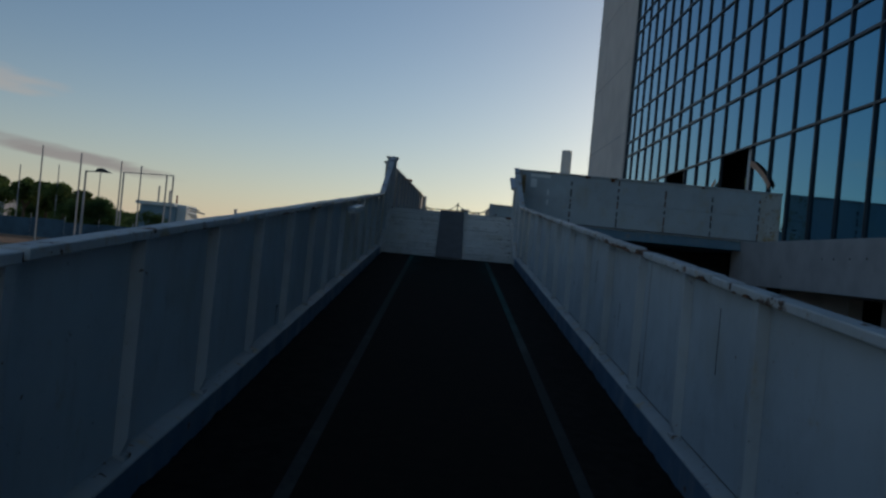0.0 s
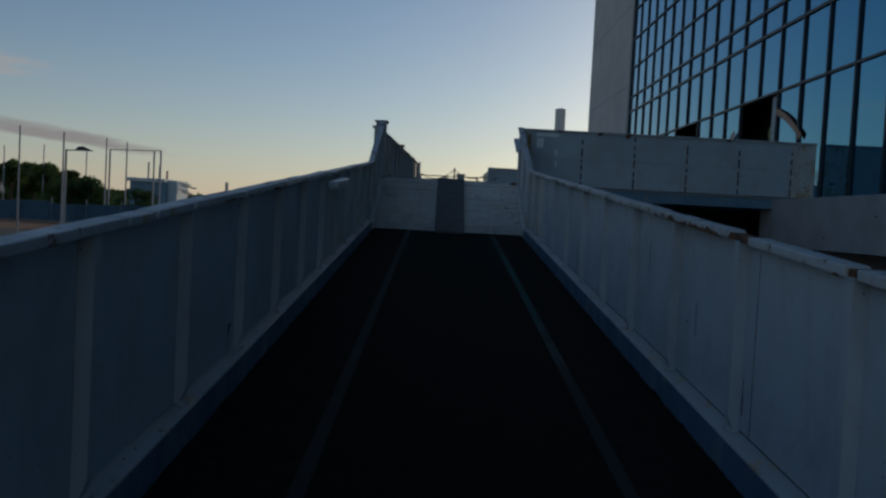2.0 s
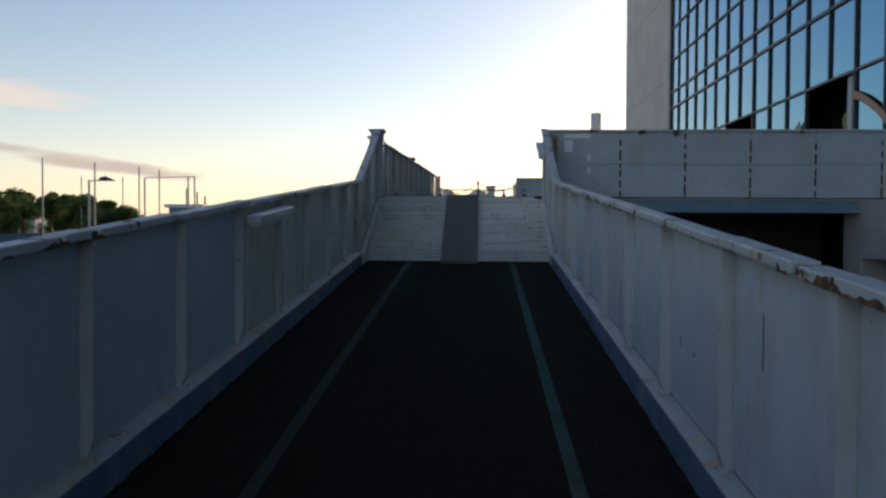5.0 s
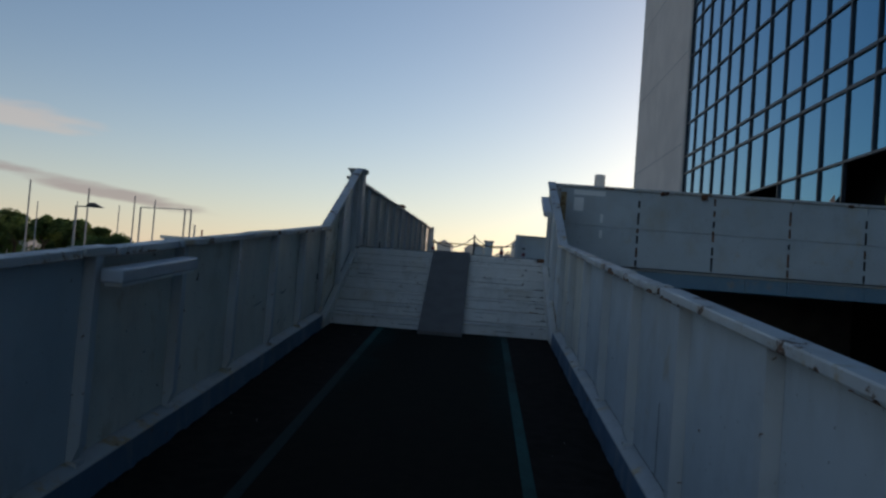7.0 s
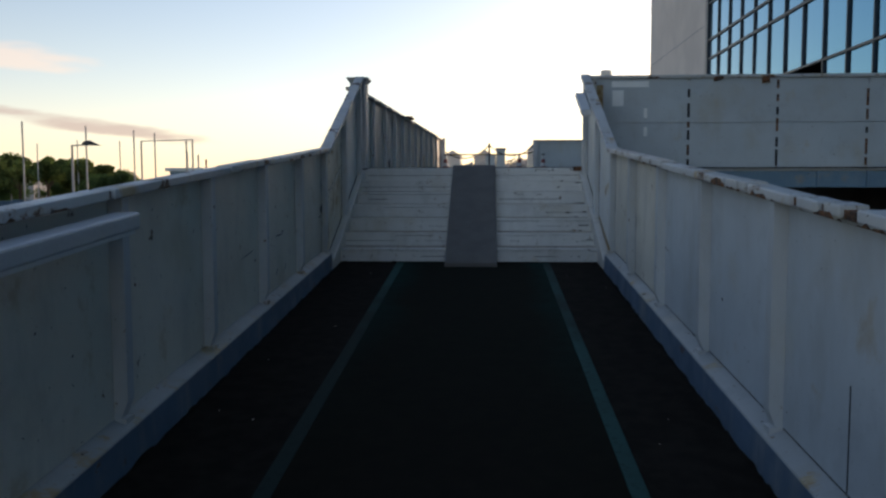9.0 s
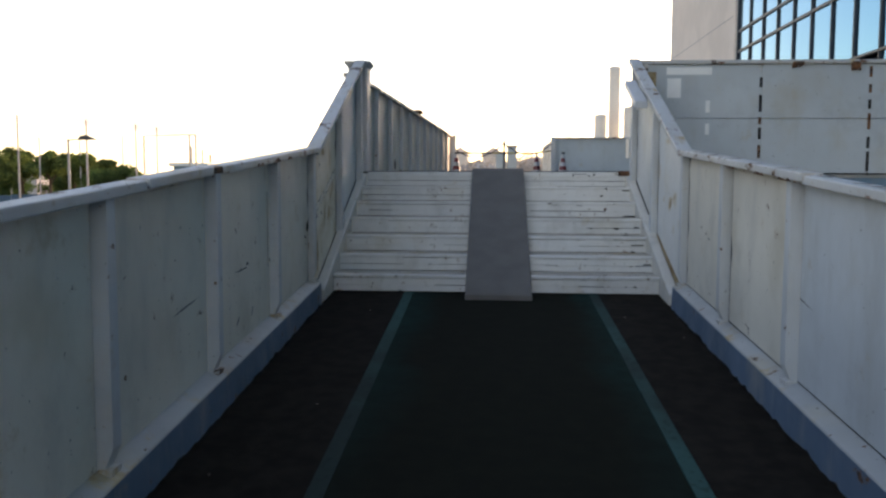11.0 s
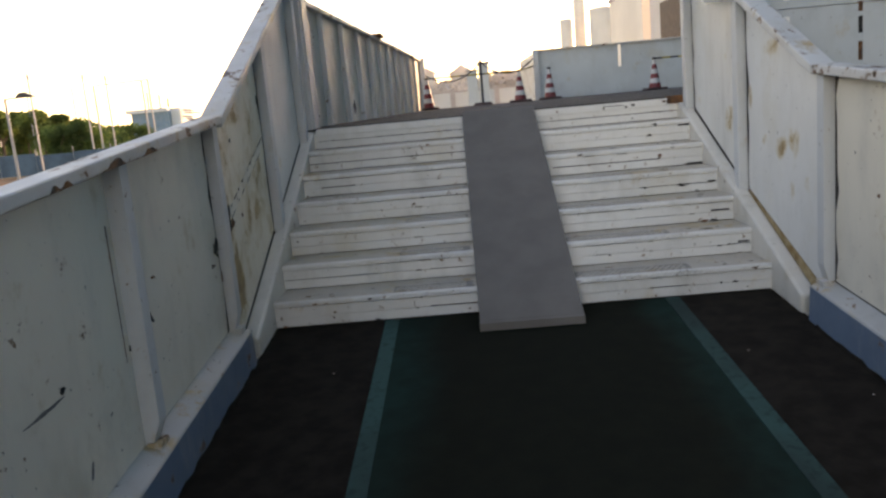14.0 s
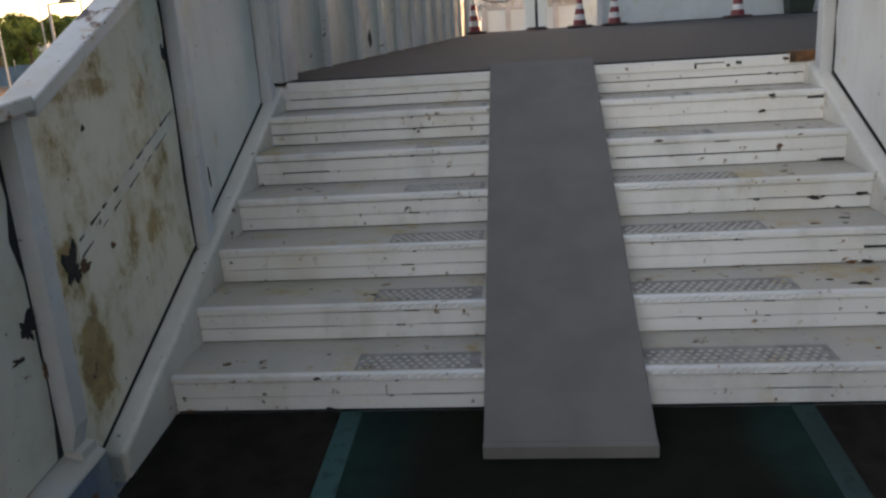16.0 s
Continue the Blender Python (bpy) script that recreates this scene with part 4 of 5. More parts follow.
bmesh.ops.create_icosphere(bm, subdivisions=2, radius=0.38, matrix=Matrix.Translation((FXX + 0.5, 23.5, 4.55)) @ Matrix.Diagonal((0.5, 1, 0.8, 1)))
part("hanging_sign", bm, M_LIMEYELLOW, building, "yellow-green rounded sign")
# thin orange arc laid on the glass, on either side of the opening
for lo_a, hi_a in ((0.87, 1.30), (2.02, 2.22)):
    bm = bmesh.new()
    ring = []
    for i in range(13):
        a0 = lo_a + (hi_a - lo_a) * i / 12
        ring.append([bm.verts.new((FXX - 0.042 + dx, 23.4 - r * math.cos(a0), 1.19 + r * math.sin(a0))) for dx, r in ((0, 3.82), (0, 3.98), (0.004, 3.98), (0.004, 3.82))])
    for p, q in zip(ring, ring[1:]):
        for e in range(4):
            bm.faces.new((p[e], p[(e + 1) % 4], q[(e + 1) % 4], q[e]))
    bm.faces.new(ring[0])
    bm.faces.new(ring[-1][::-1])
    part("arch_sign", bm, M_ORANGE, building, "faint orange arc on the glass")

# podium walkway along the building, and the wall below it
podium = thing("podium", "pale concrete walkway band along the foot of the building", "podium", kind="structure")
boxed("fascia", (7.16, 7.36, -14, 19.9, 1.62, 2.645), M_CONCRETE, podium, bevel=0.01)
for y, z in ((15.71, 2.27), (15.25, 2.27), (14.66, 2.28), (14.08, 2.29), (17.51, 1.87)):
    tubed("tie_hole", (7.1585, y, z), (7.1605, y, z), 0.022, M_DARK, podium, label="dark tie hole in the concrete")
boxed("walk_slab", (7.37, 9.0, -14, 19.9, 2.30, 2.58), M_CONCRETE, podium)
boxed("plinth", (8.08, 8.99, -14, 38.5, 2.59, 2.70), M_MULLION, podium)
boxed("pier", (7.16, 7.86, 19.92, 20.6, 1.2, 2.66), M_CONCRETE, podium)
boxed("handrail", (7.95, 8.06, 19.6, 19.64, 3.02, 3.05), M_MULLION, podium)
lower = thing("wall_lower", "grey wall with dark openings under the walkway", "wall", kind="structure")
ys = [-14, 6.2, 7.6, 9.4, 10.6, 14.2, 15.1, 15.35, 16.6, 19.9]
for i, (a, b) in enumerate(zip(ys, ys[1:])):
    if i % 2 == 0:
        boxed("wall_piece", (8.2, 8.5, a, b, GROUND, 2.29), M_CONCRETE, lower)
    else:
        boxed("wall_piece", (8.2, 8.5, a, b, 1.55, 2.29), M_CONCRETE, lower)
        boxed("wall_piece", (8.2, 8.5, a, b, GROUND, 0.7), M_CONCRETE, lower)
# dark wall added to close the space under the deck and keep it black
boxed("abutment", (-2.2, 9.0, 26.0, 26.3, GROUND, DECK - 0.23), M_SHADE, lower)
for x, y in ((-1.2, 21), (1.5, 21), (-1.2, 30), (-1.0, 12), (1.0, 12), (-1.0, 5), (1.0, 5)):
    z1 = DECK - 0.23 if y > 20 else fz(y) - 0.34
    c = thing("column", "grey painted steel column under the walkway", "column", kind="structure")
    boxed("shaft", (x - 0.15, x + 0.15, y - 0.15, y + 0.15, GROUND + 0.04, z1 - 0.06), M_BEAM, c, bevel=0.01)
    boxed("base_plate", (x - 0.25, x + 0.25, y - 0.25, y + 0.25, GROUND, GROUND + 0.039), M_BEAM, c)
    boxed("head_plate", (x - 0.25, x + 0.25, y - 0.25, y + 0.25, z1 - 0.059, z1), M_BEAM, c)

# ---------------------------------------------------------------- cones and bars
def cone(x, y):
    t = thing("traffic_cone", "red and white striped traffic cone on a black base", "traffic cone", "cones across the deck")
    bm = bmesh.new()
    box(bm, -0.235, 0.235, -0.235, 0.235, 0.0, 0.05, 0.015)
    part("base", bm, M_RUBBER, t)
    h, n = 0.62, 6
    for i in range(n):
        r0, r1 = 0.135 - 0.105 * i / n, 0.135 - 0.105 * (i + 1) / n
        tubed("band", (0, 0, 0.05 + h * i / n), (0, 0, 0.05 + h * (i + 1) / n), r0, M_CONE_RED if i % 2 == 0 else M_CONE_WHITE, t, r1, "red band" if i % 2 == 0 else "white reflective band", 16)
    tubed("bar_ring", (0, 0, 0.671), (0, 0, 0.72), 0.045, M_BLACK, t, seg=12)
    t.matrix_basis = pose(x, y, DECK + 0.004)
    return t


def bar(a, b):
    t = thing("barrier_bar", "black and yellow striped bar resting between cones", "barrier bar", "bars across the deck")
    a, b = Vector(a), Vector(b)
    n = 11
    for i in range(n):
        tubed("stripe", a + (b - a) * i / n, a + (b - a) * (i + 1) / n, 0.018, M_BLACK if i % 2 == 0 else M_YELLOW, t)
    return t


CONES = [(-0.97, 32.0), (1.13, 32.0), (1.82, 32.1), (4.2, 32.1), (6.2, 32.1)]
for p in CONES:
    cone(*p)
zb = DECK + 0.70
bar((-0.97, 32.0, zb), (1.13, 32.0, zb))
bar((4.2, 32.1, zb), (6.2, 32.1, zb))
bar((1.13, 32.0, zb), (1.60, 33.4, zb + 0.12))


def rope(a, b, sag):
    t = bmesh.new()
    a, b = Vector(a), Vector(b)
    pts = [a + (b - a) * i / 14 - Vector((0, 0, sag * 4 * (i / 14) * (1 - i / 14))) for i in range(15)]
    for p, q in zip(pts, pts[1:]):
        tube(t, p, q, 0.014, seg=6)
    return tagged(part("rope", t, M_BLACK), "dark rope sagging across the deck opening", "rope")


rope((wx(32) + 0.1, 32.1, 3.50), (0.28, 32.0, 3.66), 0.28)
rope((0.28, 32.0, 3.66), (1.62, 33.4, 3.72), 0.30)
stand = thing("sign_post", "slim dark post on a black base holding the rope", "post")
tubed("base", (0.28, 32.0, DECK + 0.004), (0.28, 32.0, DECK + 0.07), 0.24, M_RUBBER, stand, 0.18, seg=16)
tubed("pole", (0.28, 32.0, DECK + 0.07), (0.28, 32.0, 3.72), 0.028, M_MULLION, stand)
bin_ = thing("storage_bin", "dark green plastic bin standing by the parapet", "bin")
bm = bmesh.new()
hexa(bm, [(5.38, 32.68, DECK + 0.004), (5.82, 32.68, DECK + 0.004), (5.82, 33.08, DECK + 0.004), (5.38, 33.08, DECK + 0.004),
          (5.33, 32.64, DECK + 0.42), (5.87, 32.64, DECK + 0.42), (5.87, 33.12, DECK + 0.42), (5.33, 33.12, DECK + 0.42)], 0.02)
part("body", bm, M_BIN, bin_)
boxed("rim", (5.31, 5.89, 32.62, 33.14, DECK + 0.421, DECK + 0.455), M_BIN, bin_, bevel=0.01)
boxed("lid", (5.33, 5.87, 32.64, 33.12, DECK + 0.456, DECK + 0.49), M_BIN, bin_, bevel=0.012)

# ---------------------------------------------------------------- trees and far things
def tree(x, y, base, height, width, leaf, seed, label, low=0.2, lobe_count=24):
    rng = random.Random(seed)
    t = thing("tree", label, "tree", "trees round the field")
    bm = bmesh.new()
    th = height * 0.4
    tube(bm, (x, y, base), (x, y, base + th), 0.035 * height, 0.02 * height, 8)
    for i in range(6):
        a = rng.uniform(0, 6.28)
        z = base + height * rng.uniform(0.3, 0.45)
        tube(bm, (x, y, z), (x + math.cos(a) * width * 0.35, y + math.sin(a) * width * 0.35, z + height * rng.uniform(0.15, 0.35)), 0.012 * height, 0.004 * height, 6)
    part("trunk", bm, M_BARK, t)
    vs, fs = [], []
    lobes = [(rng.gauss(0, 0.26) * width, rng.gauss(0, 0.2) * width, base + height * rng.uniform(low, 0.86), rng.uniform(0.13, 0.25) * width) for _ in range(lobe_count)]
    for lx, ly, lz, lr in lobes:
        for _ in range(260):
            d = Vector((rng.gauss(0, 1), rng.gauss(0, 1), rng.gauss(0, 0.8))).normalized() * lr * rng.uniform(0.55, 1.1)
            c = Vector((x + lx, y + ly, lz)) + Vector((d.x, d.y, d.z * 0.8))
            u = Vector((rng.gauss(0, 1), rng.gauss(0, 1), rng.gauss(0, 1))).normalized()
            w = u.orthogonal().normalized()
            s = height * rng.uniform(0.014, 0.03)
            b = len(vs)
            vs += [c - u * s, c + w * s * 0.6, c + u * s, c - w * s * 0.6]
            fs.append((b, b + 1, b + 2, b + 3))
    obj("crown", mesh_of("crown", vs, fs, leaf), t)
    return t




def skyline(azd):
    """Height angle of the wooded hill's top along the bearing."""
    return 1.6 - 0.9 * math.tanh((azd + 24.5) / 2.4) + (0.12 * (-28 - azd) if azd < -28 else 0.0)


def sight(azd, d, eld):
    """Place at that bearing and height angle from the lower part of the ramp."""
    return -0.143 + d * math.tan(radians(azd)), 2.335 + d, 1.888 + d / math.cos(radians(azd)) * math.tan(radians(eld))


rng = random.Random(11)
# umbrella-crowned trees behind the court, and two fuller ones nearer
for i, (azd, eld, d, wide, low) in enumerate(((-36.0, 2.4, 160, 8.5, 0.45), (-33.7, 2.55, 168, 8.0, 0.5), (-31.5, 2.3, 162, 7.5, 0.5), (-29.9, 2.6, 170, 7.5, 0.5), (-28.3, 2.55, 164, 6.5, 0.55),
                                              (-27.0, 2.2, 172, 5.5, 0.45), (-26.0, 2.4, 160, 6.0, 0.5), (-24.9, 1.95, 158, 6.2, 0.4))):
    x, y, z = sight(azd, d, eld)
    tree(x, y, GROUND, z - GROUND, wide, M_LEAF, 20 + i, "broad umbrella-crowned green tree behind the court", low, 30)
for i, (azd, eld, d, wide) in enumerate(((-23.75, 1.6, 152, 6.0), (-25.1, 1.3, 150, 6.4), (-27.6, 1.0, 180, 8.0), (-30.5, 1.1, 182, 8.0), (-20.4, 0.95, 150, 6.0))):
    x, y, z = sight(azd, d, eld)
    tree(x, y, GROUND, z - GROUND, wide, M_LEAF_DARK, 60 + i, "dense dark green tree at the edge of the field", 0.12, 34)

court = thing("clay_court", "orange-brown clay court beside the field", "court", kind="structure")
x0, y0, _ = sight(-38, 84, 0)
boxed("clay", (x0, -36.0, y0, y0 + 30, GROUND, GROUND + 0.03), M_CLAY, court)
screen = thing("court_screen", "dark blue windbreak screen along the court fence", "screen")
for i in range(9):
    a0 = -86.0 + 5.0 * i
    boxed("panel", (a0 + 0.03, a0 + 4.97, 117.0, 117.05, GROUND + 0.1, 0.9 + 0.15 * (i % 3)), M_SCREEN, screen)
    tubed("fence_post", (a0, 117.1, GROUND), (a0, 117.1, 1.7), 0.06, M_POLE, screen)

# unseen trees level with the ramp, added to darken mirror glass and right wall
for i in range(8):
    tree(-46 - 5 * (i % 3), -26 + i * 8.5, GROUND, 11.5 + 1.3 * (i % 4), 13.0, M_LEAF, 140 + i, "tall unseen tree beside the ramp, added for shade")

# wooded hillside behind the field
vs, fs = [], []
for i in range(26000):
    azd = rng.uniform(-42, -16)
    f = rng.random() ** 0.7
    dist = 215 + 60 * f
    crest = 2.3 + dist / math.cos(radians(azd)) * math.tan(radians(skyline(azd) * 0.55))
    x, y = dist * math.tan(radians(azd)), 5 + dist
    lump = noise.noise((x * 0.11, y * 0.11, 0.0)) * 1.6 + noise.noise((x * 0.35, y * 0.35, 4.0)) * 0.7
    z = GROUND + (crest - GROUND) * f * 0.94 + lump + rng.gauss(0, 0.35)
    u = Vector((rng.gauss(0, 1), rng.gauss(0, 1), rng.gauss(0, 1))).normalized()
    w = u.orthogonal().normalized()
    s = rng.uniform(0.35, 0.8)
    n = len(vs)
    c = Vector((x, y, z))
    vs += [c - u * s, c + w * s * 0.7, c + u * s, c - w * s * 0.7]
    fs.append((n, n + 1, n + 2, n + 3))
tagged(obj("far_wood", mesh_of("far_wood", vs, fs, M_LEAF)), "green wooded hillside behind the sports field", "wood", kind="stuff")


def house(x0, x1, y, z_eave, z_ridge, label, mat):
    t = thing("far_house", label, "house")
    boxed("wall", (x0, x1, y, y + 6.0, GROUND, z_eave), mat, t)
    bm = bmesh.new()
    xm = (x0 + x1) / 2
    f_ = [bm.verts.new(p) for p in ((x0 - 0.1, y - 0.1, z_eave + 0.003), (x1 + 0.1, y - 0.1, z_eave + 0.003), (xm, y - 0.1, z_ridge))]
    g_ = [bm.verts.new(p) for p in ((x0 - 0.1, y + 6.1, z_eave + 0.003), (x1 + 0.1, y + 6.1, z_eave + 0.003), (xm, y + 6.1, z_ridge))]
    bm.faces.new(f_)
    bm.faces.new(g_[::-1])
    for i in range(3):
        j = (i + 1) % 3
        bm.faces.new((f_[i], f_[j], g_[j], g_[i]))
    part("roof", bm, M_TOWER, t)
    return t


for azd, el, w in ((-24.6, 1.0, 2.6), (-23.6, 0.85, 2.0), (-28.9, 1.35, 2.6)):
    x, z = 212 * math.tan(radians(azd)), 2.3 + 212 / math.cos(radians(azd)) * math.tan(radians(el))
    house(x - w / 2, x + w / 2, 208, z - 1.0, z, "small pale house on the wooded hillside", M_CONCRETE)


def pole(x, y, z, r=0.12):
    t = thing("net_pole", "tall grey net pole standing by the field", "pole", "net poles of the field")
    tubed("shaft", (x, y, GROUND), (x, y, z), r, M_POLE, t, r * 0.8)
    tubed("foot", (x, y, GROUND), (x, y, GROUND + 0.5), r * 1.8, M_CONCRETE, t)
    return t


def spot(azd, d, eld):
    """Place seen from the ramp at that bearing and height angle."""
    return 0.15 + d * math.tan(radians(azd)), 4.3 + d, 2.04 + d / math.cos(radians(azd)) * math.tan(radians(eld))


for azd, eld, dist in ((-26.87, 3.26, 155), (-25.94, 4.18, 100), (-24.36, 3.25, 155), (-23.28, 3.97, 118), (-22.01, 3.83, 118)):
    pole(*spot(azd, dist, eld))
for azd, eld, dist in ((-27.88, 4.37, 66), (-28.72, 3.02, 150), (-32.6, 4.2, 80)):
    pole(*sight(azd, dist, eld), 0.12 if dist > 100 else 0.075)
goal = thing("net_gantry", "grey steel net frame with a top bar", "gantry")
g1, g2 = spot(-22.98, 140, 3.26), spot(-19.79, 140, 3.42)
for g in (g1, g2, spot(-20.2, 144, 3.35)):
    tubed("upright", (g[0], g[1], GROUND), g, 0.15, M_POLE, goal)
tubed("top_bar", g1, g2, 0.08, M_POLE, goal)

lamp = thing("street_lamp", "grey street lamp with a flat arm over the field edge", "street lamp")
lx, ly, lz = -31.2, 68.3, 5.81
tubed("post", (lx, ly, GROUND), (lx, ly, lz), 0.12, M_POLE, lamp, 0.08)
arm = tubed("arm", (lx, ly, lz - 0.05), (lx + 1.3, ly, lz), 0.05, M_POLE, lamp)
bm = bmesh.new()
hexa(bm, [(lx + 0.8, ly - 0.2, lz - 0.05), (lx + 2.2, ly - 0.2, lz - 0.05), (lx + 2.2, ly + 0.2, lz - 0.05), (lx + 0.8, ly + 0.2, lz - 0.05),
          (lx + 1.0, ly - 0.15, lz + 0.25), (lx + 1.4, ly - 0.15, lz + 0.32), (lx + 1.4, ly + 0.15, lz + 0.32), (lx + 1.0, ly + 0.15, lz + 0.25)])
part("lantern", bm, M_BLACK, arm)

ship = thing("harbour_building", "long pale harbour building with masts on its roof", "building")
a, b = spot(-21.54, 230, 1.52), spot(-18.6, 230, 1.2)
boxed("wall", (a[0], b[0] - 3, a[1], a[1] + 15, GROUND, a[2] - 1.0), M_BEAM, ship, "blue-grey cladding")
boxed("roof", (a[0] - 1, b[0] - 3, a[1] - 1, a[1] + 15, a[2] - 0.99, a[2]), M_SHIP, ship)
boxed("annex", (b[0] - 3.0, b[0] - 0.4, a[1] + 2, a[1] + 12, GROUND, a[2] - 0.3), M_SHIP, ship, "white deckhouse end")
for k_, (x0, x1, dz) in enumerate(((0.0, 3.0, -0.9), (0.6, 4.6, -1.7), (-0.2, 2.4, -2.6), (1.0, 3.4, -3.4))):
    tubed("crane_arm", (b[0] + x0 - 0.6, a[1] + 4, a[2] + dz), (b[0] + x1, a[1] + 4, a[2] + dz - 0.5), 0.22, M_POLE, ship)
for azd, eld in ((-20.4, 2.6), (-19.7, 2.4), (-19.2, 2.1)):
    m = spot(azd, 232, eld)
    tubed("mast", (m[0], m[1], a[2] - 3), m, 0.25, M_CONE_RED if azd > -19.4 else M_POLE, ship)

for azd, eld, w in ((-15.3, 1.5, 0.3), (-13.4, 1.45, 0.2), (-10.6, 1.7, 1.6)):
    px_, py_, pz_ = spot(azd, 190, eld)
    post = thing("far_post", "small far-off post against the sky", "post")
    boxed("shaft", (px_ - w, px_ + w, py_ - w, py_ + w, GROUND, pz_), M_POLE, post)
    boxed("cap", (px_ - w * 1.2, px_ + w * 1.2, py_ - w * 1.2, py_ + w * 1.2, pz_, pz_ + 0.2), M_POLE, post)

plant = thing("storage_plant", "pale chimney and storage tanks beyond the deck", "storage plant")


def tank(azd, wd, eld, d, name="tank", mat=None):
    c = spot(azd, d, eld)
    r = d * math.tan(radians(wd / 2))
    bm = bmesh.new()
    tube(bm, (c[0], c[1], GROUND), c, r, seg=28)
    tube(bm, c, (c[0], c[1], c[2] + r * 0.12), r, r * 0.5, 28)
    return part(name, bm, mat or M_SILO, plant)


tank(8.1, 0.75, 8.02, 176, "chimney")
tank(7.2, 0.8, 4.9, 172)
tank(9.5, 1.62, 5.36, 168)
tank(11.45, 1.4, 4.95, 168)
tank(13.3, 1.6, 4.95, 168)
hall = thing("warehouse", "pale warehouse beyond the deck", "building")
boxed("wall", (11.4, 27.0, 64.6, 75, GROUND, 9.0), M_SILO, hall)
boxed("roof_edge", (11.3, 27.1, 64.5, 75.1, 9.001, 9.2), M_CONCRETE, hall)

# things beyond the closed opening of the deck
# haze is painted into these trees and houses as pale colour
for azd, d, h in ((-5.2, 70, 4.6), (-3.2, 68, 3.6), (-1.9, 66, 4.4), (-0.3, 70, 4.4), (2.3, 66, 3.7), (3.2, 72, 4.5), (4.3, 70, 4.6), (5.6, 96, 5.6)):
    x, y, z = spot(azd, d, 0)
    tree(x, y, GROUND, (h + 1.7) * 1.05, h * 1.25, M_LEAF_HAZED, int(d * 10 + azd), "tree beyond the deck, coloured pale for haze")
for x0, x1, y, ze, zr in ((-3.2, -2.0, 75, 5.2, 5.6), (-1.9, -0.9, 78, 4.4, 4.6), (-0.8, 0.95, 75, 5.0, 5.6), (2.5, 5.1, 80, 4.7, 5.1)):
    house(x0, x1, y, ze, zr, "beige house beyond the deck, paled for haze", M_SILO)
for x0, x1, z in ((0.17, 0.63, 4.2), (0.70, 1.15, 4.5)):
    s = thing("gate_pillar", "white gate pillar beyond the deck", "pillar", "gate pillars beyond the deck")
    boxed("body", (x0, x1, 50.0, 50.5, GROUND, z - 0.1), M_SHIP, s, bevel=0.03)
    boxed("coping", (x0 - 0.04, x1 + 0.04, 49.96, 50.54, z - 0.099, z), M_CONCRETE, s)
for azd, w, eld, d in ((-2.6, 0.5, 1.2, 50), (-4.4, 0.6, 1.6, 55), (3.0, 1.6, 0.9, 60)):
    x, y, z = spot(azd, d, eld)
    s = thing("gate_block", "pale concrete gate block beyond the deck", "wall")
    boxed("body", (x - w / 2, x + w / 2, y, y + 1.0, GROUND, z - 0.15), M_SILO, s, bevel=0.03)
    boxed("coping", (x - w / 2 - 0.06, x + w / 2 + 0.06, y - 0.06, y + 1.06, z - 0.149, z), M_CONCRETE, s)
far_wall = thing("wall_beyond", "long pale boundary wall beyond the deck", "wall", kind="structure")
boxed("body", (-5.0, 5.2, 62.0, 62.3, GROUND, 3.42), M_SHIP, far_wall)
boxed("coping", (-5.05, 5.25, 61.95, 62.35, 3.421, 3.50), M_CONCRETE, far_wall)
for i in range(8):
    x = -4.6 + 1.32 * i
    boxed("pier", (x - 0.14, x + 0.14, 61.86, 61.999, GROUND, 3.60), M_CONCRETE, far_wall)
hillm = bmesh.new()
n = 60
low, top = [], []
for i in range(n + 1):
    azd = -46 + 52 * i / n
    x, y = 420 * math.sin(radians(azd)), 420 * math.cos(radians(azd))
    h = 7 + 5 * noise.noise((azd * 0.12, 0, 0)) + 1.5 * noise.noise((azd * 0.9, 3, 0))
    low.append(hillm.verts.new((x, y, GROUND)))
    top.append(hillm.verts.new((x * 1.12, y * 1.12, max(h, 2))))
back_row = [hillm.verts.new((v.co.x * 1.15, v.co.y * 1.15, GROUND)) for v in top]
for i in range(n):
    hillm.faces.new((low[i], low[i + 1], top[i + 1], top[i]))
    hillm.faces.new((top[i], top[i + 1], back_row[i + 1], back_row[i]))
tagged(part("backdrop", hillm, plain("hazy_hill", (0.16, 0.19, 0.17), 0.95, 0.3, 0.05)), "low hazy hills behind the harbour", "hill", kind="structure")

# bits of dry litter lying on the ramp
rng = random.Random(9)
lv, lf = [], []
for i in range(14):
    y = rng.uniform(9, 17.6)
    x = rng.choice((-1, 1)) * rng.uniform(0.95, 1.38)
    r, a, z = rng.uniform(0.004, 0.011), rng.uniform(0, 6.28), fz(y) + 0.0005
    n = len(lv)
    lv += [(x + r * math.cos(a + q), y + r * math.sin(a + q), z) for q in (0, 2.0, 4.1)] + [(x, y, z + r * 0.5)]
    lf += [(n, n + 1, n + 3), (n + 1, n + 2, n + 3), (n + 2, n, n + 3), (n + 2, n + 1, n)]
tagged(obj("litter", mesh_of("litter", lv, lf, M_POLE)), "scattered pale grit on the black walkway", "litter", kind="stuff")

# rust breaking out along the bridge's top rail, and pen-like dark marks on the top riser


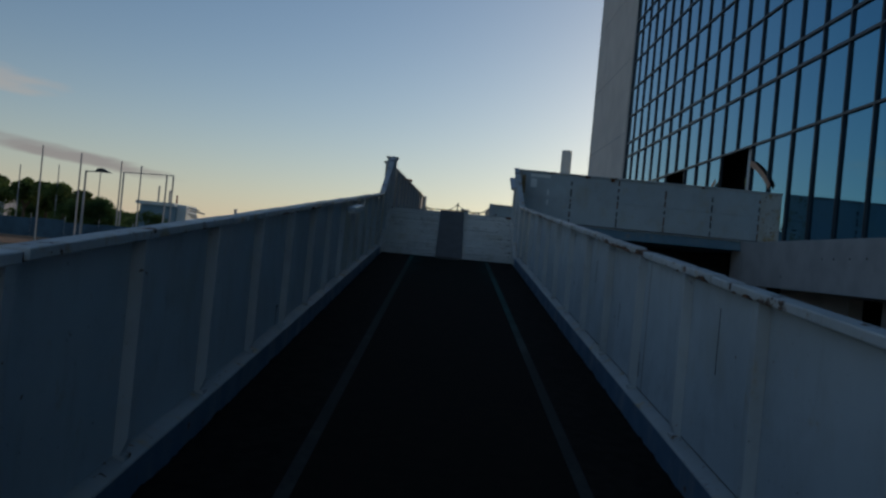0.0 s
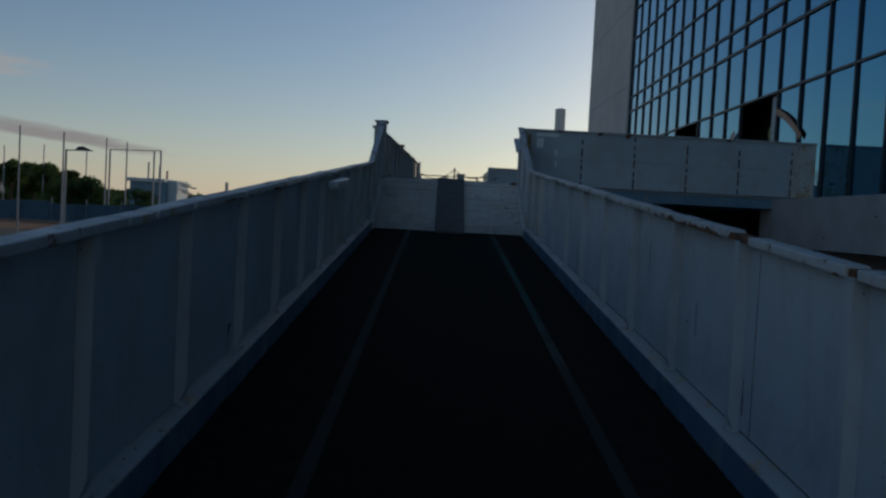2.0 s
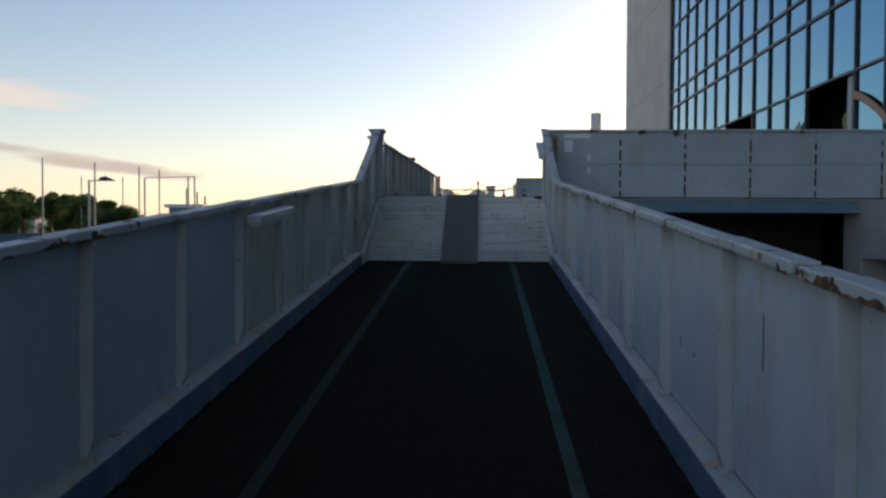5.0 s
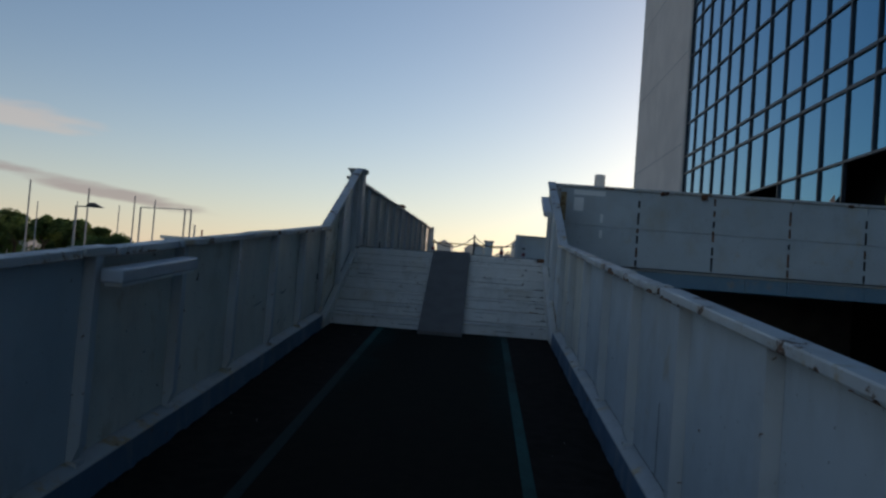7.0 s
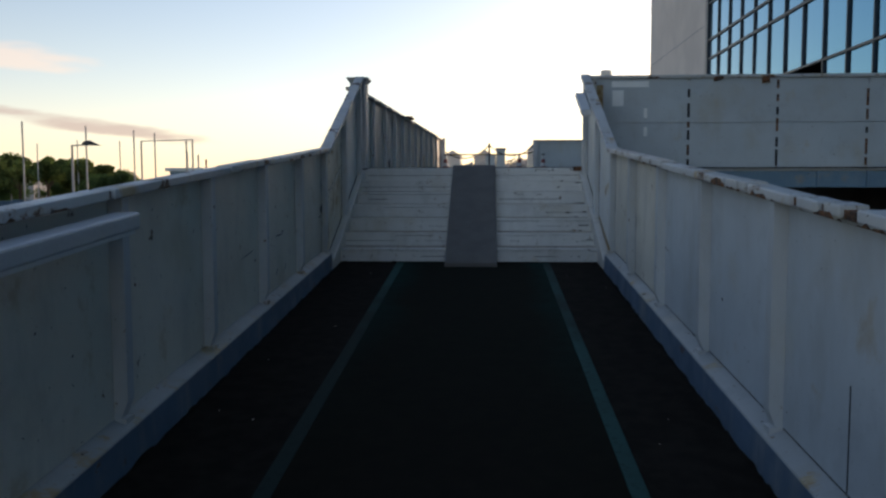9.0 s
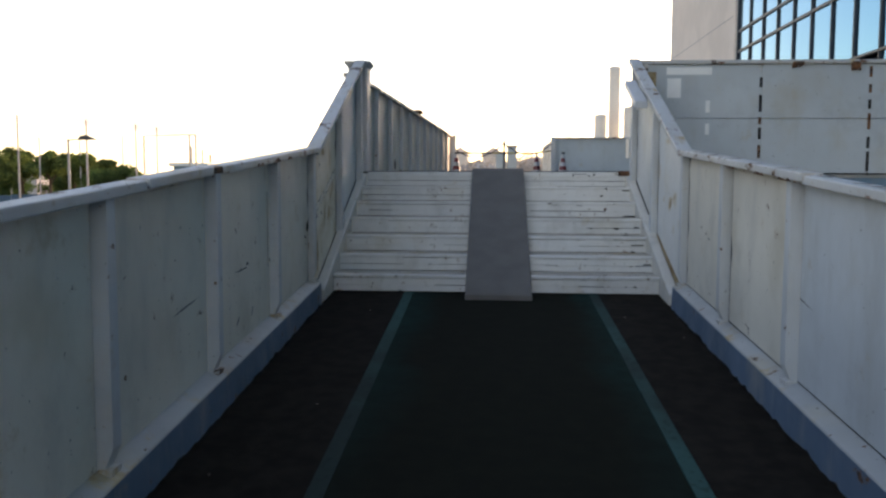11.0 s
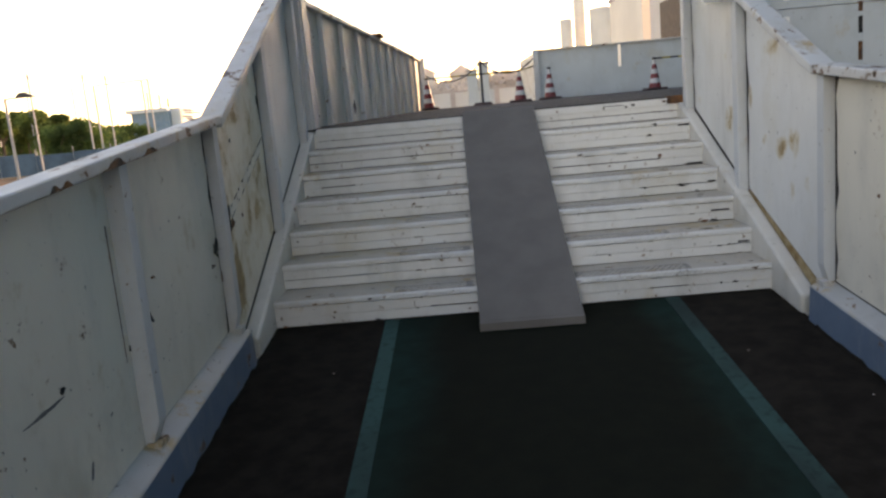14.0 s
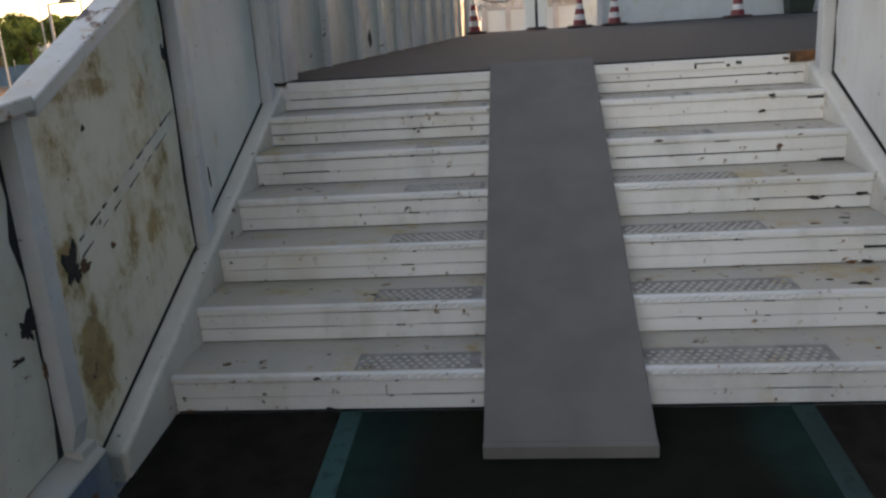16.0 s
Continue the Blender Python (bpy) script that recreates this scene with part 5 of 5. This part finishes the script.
def rust_run(x, z, w, h, seed):
    rng = random.Random(seed)
    n = 9
    up = [(x - w / 2 + w * i / n, z) for i in range(n + 1)]
    dn = [(x - w / 2 + w * i / n, z - h * rng.uniform(0.25, 1.0)) for i in range(n, -1, -1)]
    bm = bmesh.new()
    f_ = [bm.verts.new((u, 19.9125, v)) for u, v in up + dn]
    g_ = [bm.verts.new((u, 19.949, v)) for u, v in up + dn]
    bm.faces.new(f_)
    bm.faces.new(g_[::-1])
    m = len(f_)
    for i in range(m):
        bm.faces.new((f_[i], f_[(i + 1) % m], g_[(i + 1) % m], g_[i]))
    part("rust_run", bm, M_RUST, wall_bridge, "orange rust run under the rail")


for i, (x, w, h) in enumerate(((2.45, 0.07, 0.03), (3.27, 0.12, 0.07), (3.88, 0.09, 0.10), (6.1, 0.08, 0.05))):
    rust_run(x, PTOP - 0.002, w, h, 50 + i)
for x0, x1, z0, z1 in ((0.86, 1.02, 2.676, 2.682), (0.86, 0.872, 2.652, 2.676), (1.08, 1.11, 2.665, 2.682), (1.03, 1.05, 2.655, 2.67)):
    boxed("pen_mark", (x0, x1, 19.8838, 19.8852, z0, z1), M_DARK, steps_made[6], "small black painted mark")

# dark gaps at the butt joints of the riser strips, and split paint at the strips' ends
rng = random.Random(77)
for i in range(7):
    y, z = 18.0 + i * TREAD, 1.6 + i * RISE
    for x in (0.79, -0.62):
        for h in (0.37, 0.75):
            if rng.random() < 0.65:
                x0, w = x + rng.uniform(-0.06, 0.05), rng.uniform(0.012, 0.07)
                boxed("joint_gap", (x0, x0 + w, y + 0.0012, y + 0.004, z + RISE * h, z + RISE * (h + rng.uniform(0.012, 0.035))), M_DARK, steps_made[i], "short dark gap in the paint")
        if rng.random() < 0.35:
            boxed("joint_line", (x - 0.0015, x + 0.0015, y + 0.0012, y + 0.004, z + RISE * 0.40, z + RISE * rng.uniform(0.5, 0.72)), M_RUST, steps_made[i], "thin rust line at a butt joint")
for i, x0, x1, h in ((4, 1.33, 1.44, 0.04), (3, 1.38, 1.43, 0.40), (5, 1.36, 1.44, 0.70), (2, 1.30, 1.42, 0.42), (1, 1.36, 1.43, 0.44)):
    y, z = 18.0 + i * TREAD, 1.6 + i * RISE
    boxed("split_end", (x0, x1, y + 0.0012, y + 0.004, z + RISE * h, z + RISE * (h + 0.07)), M_DARK, steps_made[i], "dark split at the end of a strip")

# scrapes and rust specks on the ramp's walls
for s_, ya, za, yb, zb_, w, wall in ((-1, 15.53, 2.03, 15.77, 2.045, 0.006, wall_left), (-1, 15.54, 1.71, 15.60, 1.76, 0.012, wall_left), (-1, 15.84, 1.73, 15.87, 1.78, 0.016, wall_left),
                                     (-1, 14.6, 1.92, 14.95, 1.97, 0.005, wall_left), (1, 16.28, 2.10, 16.42, 2.135, 0.004, wall_right), (1, 16.75, 2.16, 16.82, 2.18, 0.004, wall_right), (1, 14.9, 1.95, 15.2, 2.02, 0.004, wall_right)):
    rng = random.Random(int(ya * 100))
    n, vs, fs = 14, [], []
    for i in range(n + 1):
        f = i / n
        y, z = ya + (yb - ya) * f, za + (zb_ - za) * f + 0.004 * noise.noise((f * 5, ya, 0))
        t0 = w * max(0.1, math.sin(3.1416 * min(max(f, 0.03), 0.97)) + 0.5 * noise.noise((f * 9, ya, 3)))
        vs += [(s_ * 1.5338, y, z - t0), (s_ * 1.5338, y, z + t0), (s_ * 1.5352, y, z + t0), (s_ * 1.5352, y, z - t0)]
    for i in range(n):
        for e in range(4):
            fs.append((4 * i + e, 4 * i + (e + 1) % 4, 4 * i + 4 + (e + 1) % 4, 4 * i + 4 + e))
    obj("scrape", mesh_of("scrape", vs, fs, M_SHADE), wall, "dark scrape in the paint")
for i, (s_, y, z, r, tall, wall) in enumerate(((-1, 16.43, 2.10, 0.016, 0.6, wall_left), (-1, 16.33, 2.27, 0.010, 0.5, wall_left), (-1, 16.56, 2.24, 0.022, 0.4, wall_left), (-1, 15.2, 2.30, 0.012, 0.8, wall_left),
                                               (-1, 14.1, 1.75, 0.010, 1.0, wall_left), (-1, 12.9, 1.95, 0.009, 1.0, wall_left), (1, 13.6, 1.80, 0.009, 1.0, wall_right), (1, 11.2, 1.70, 0.008, 1.3, wall_right),
                                               (1, 9.7, 1.45, 0.012, 1.0, wall_right), (1, 7.62, 1.28, 0.014, 0.8, wall_right))):
    blotch("rust_speck", s_, y, z, r, 300 + i, M_RUST, wall, "small brown rust speck", 0.0025, tall)
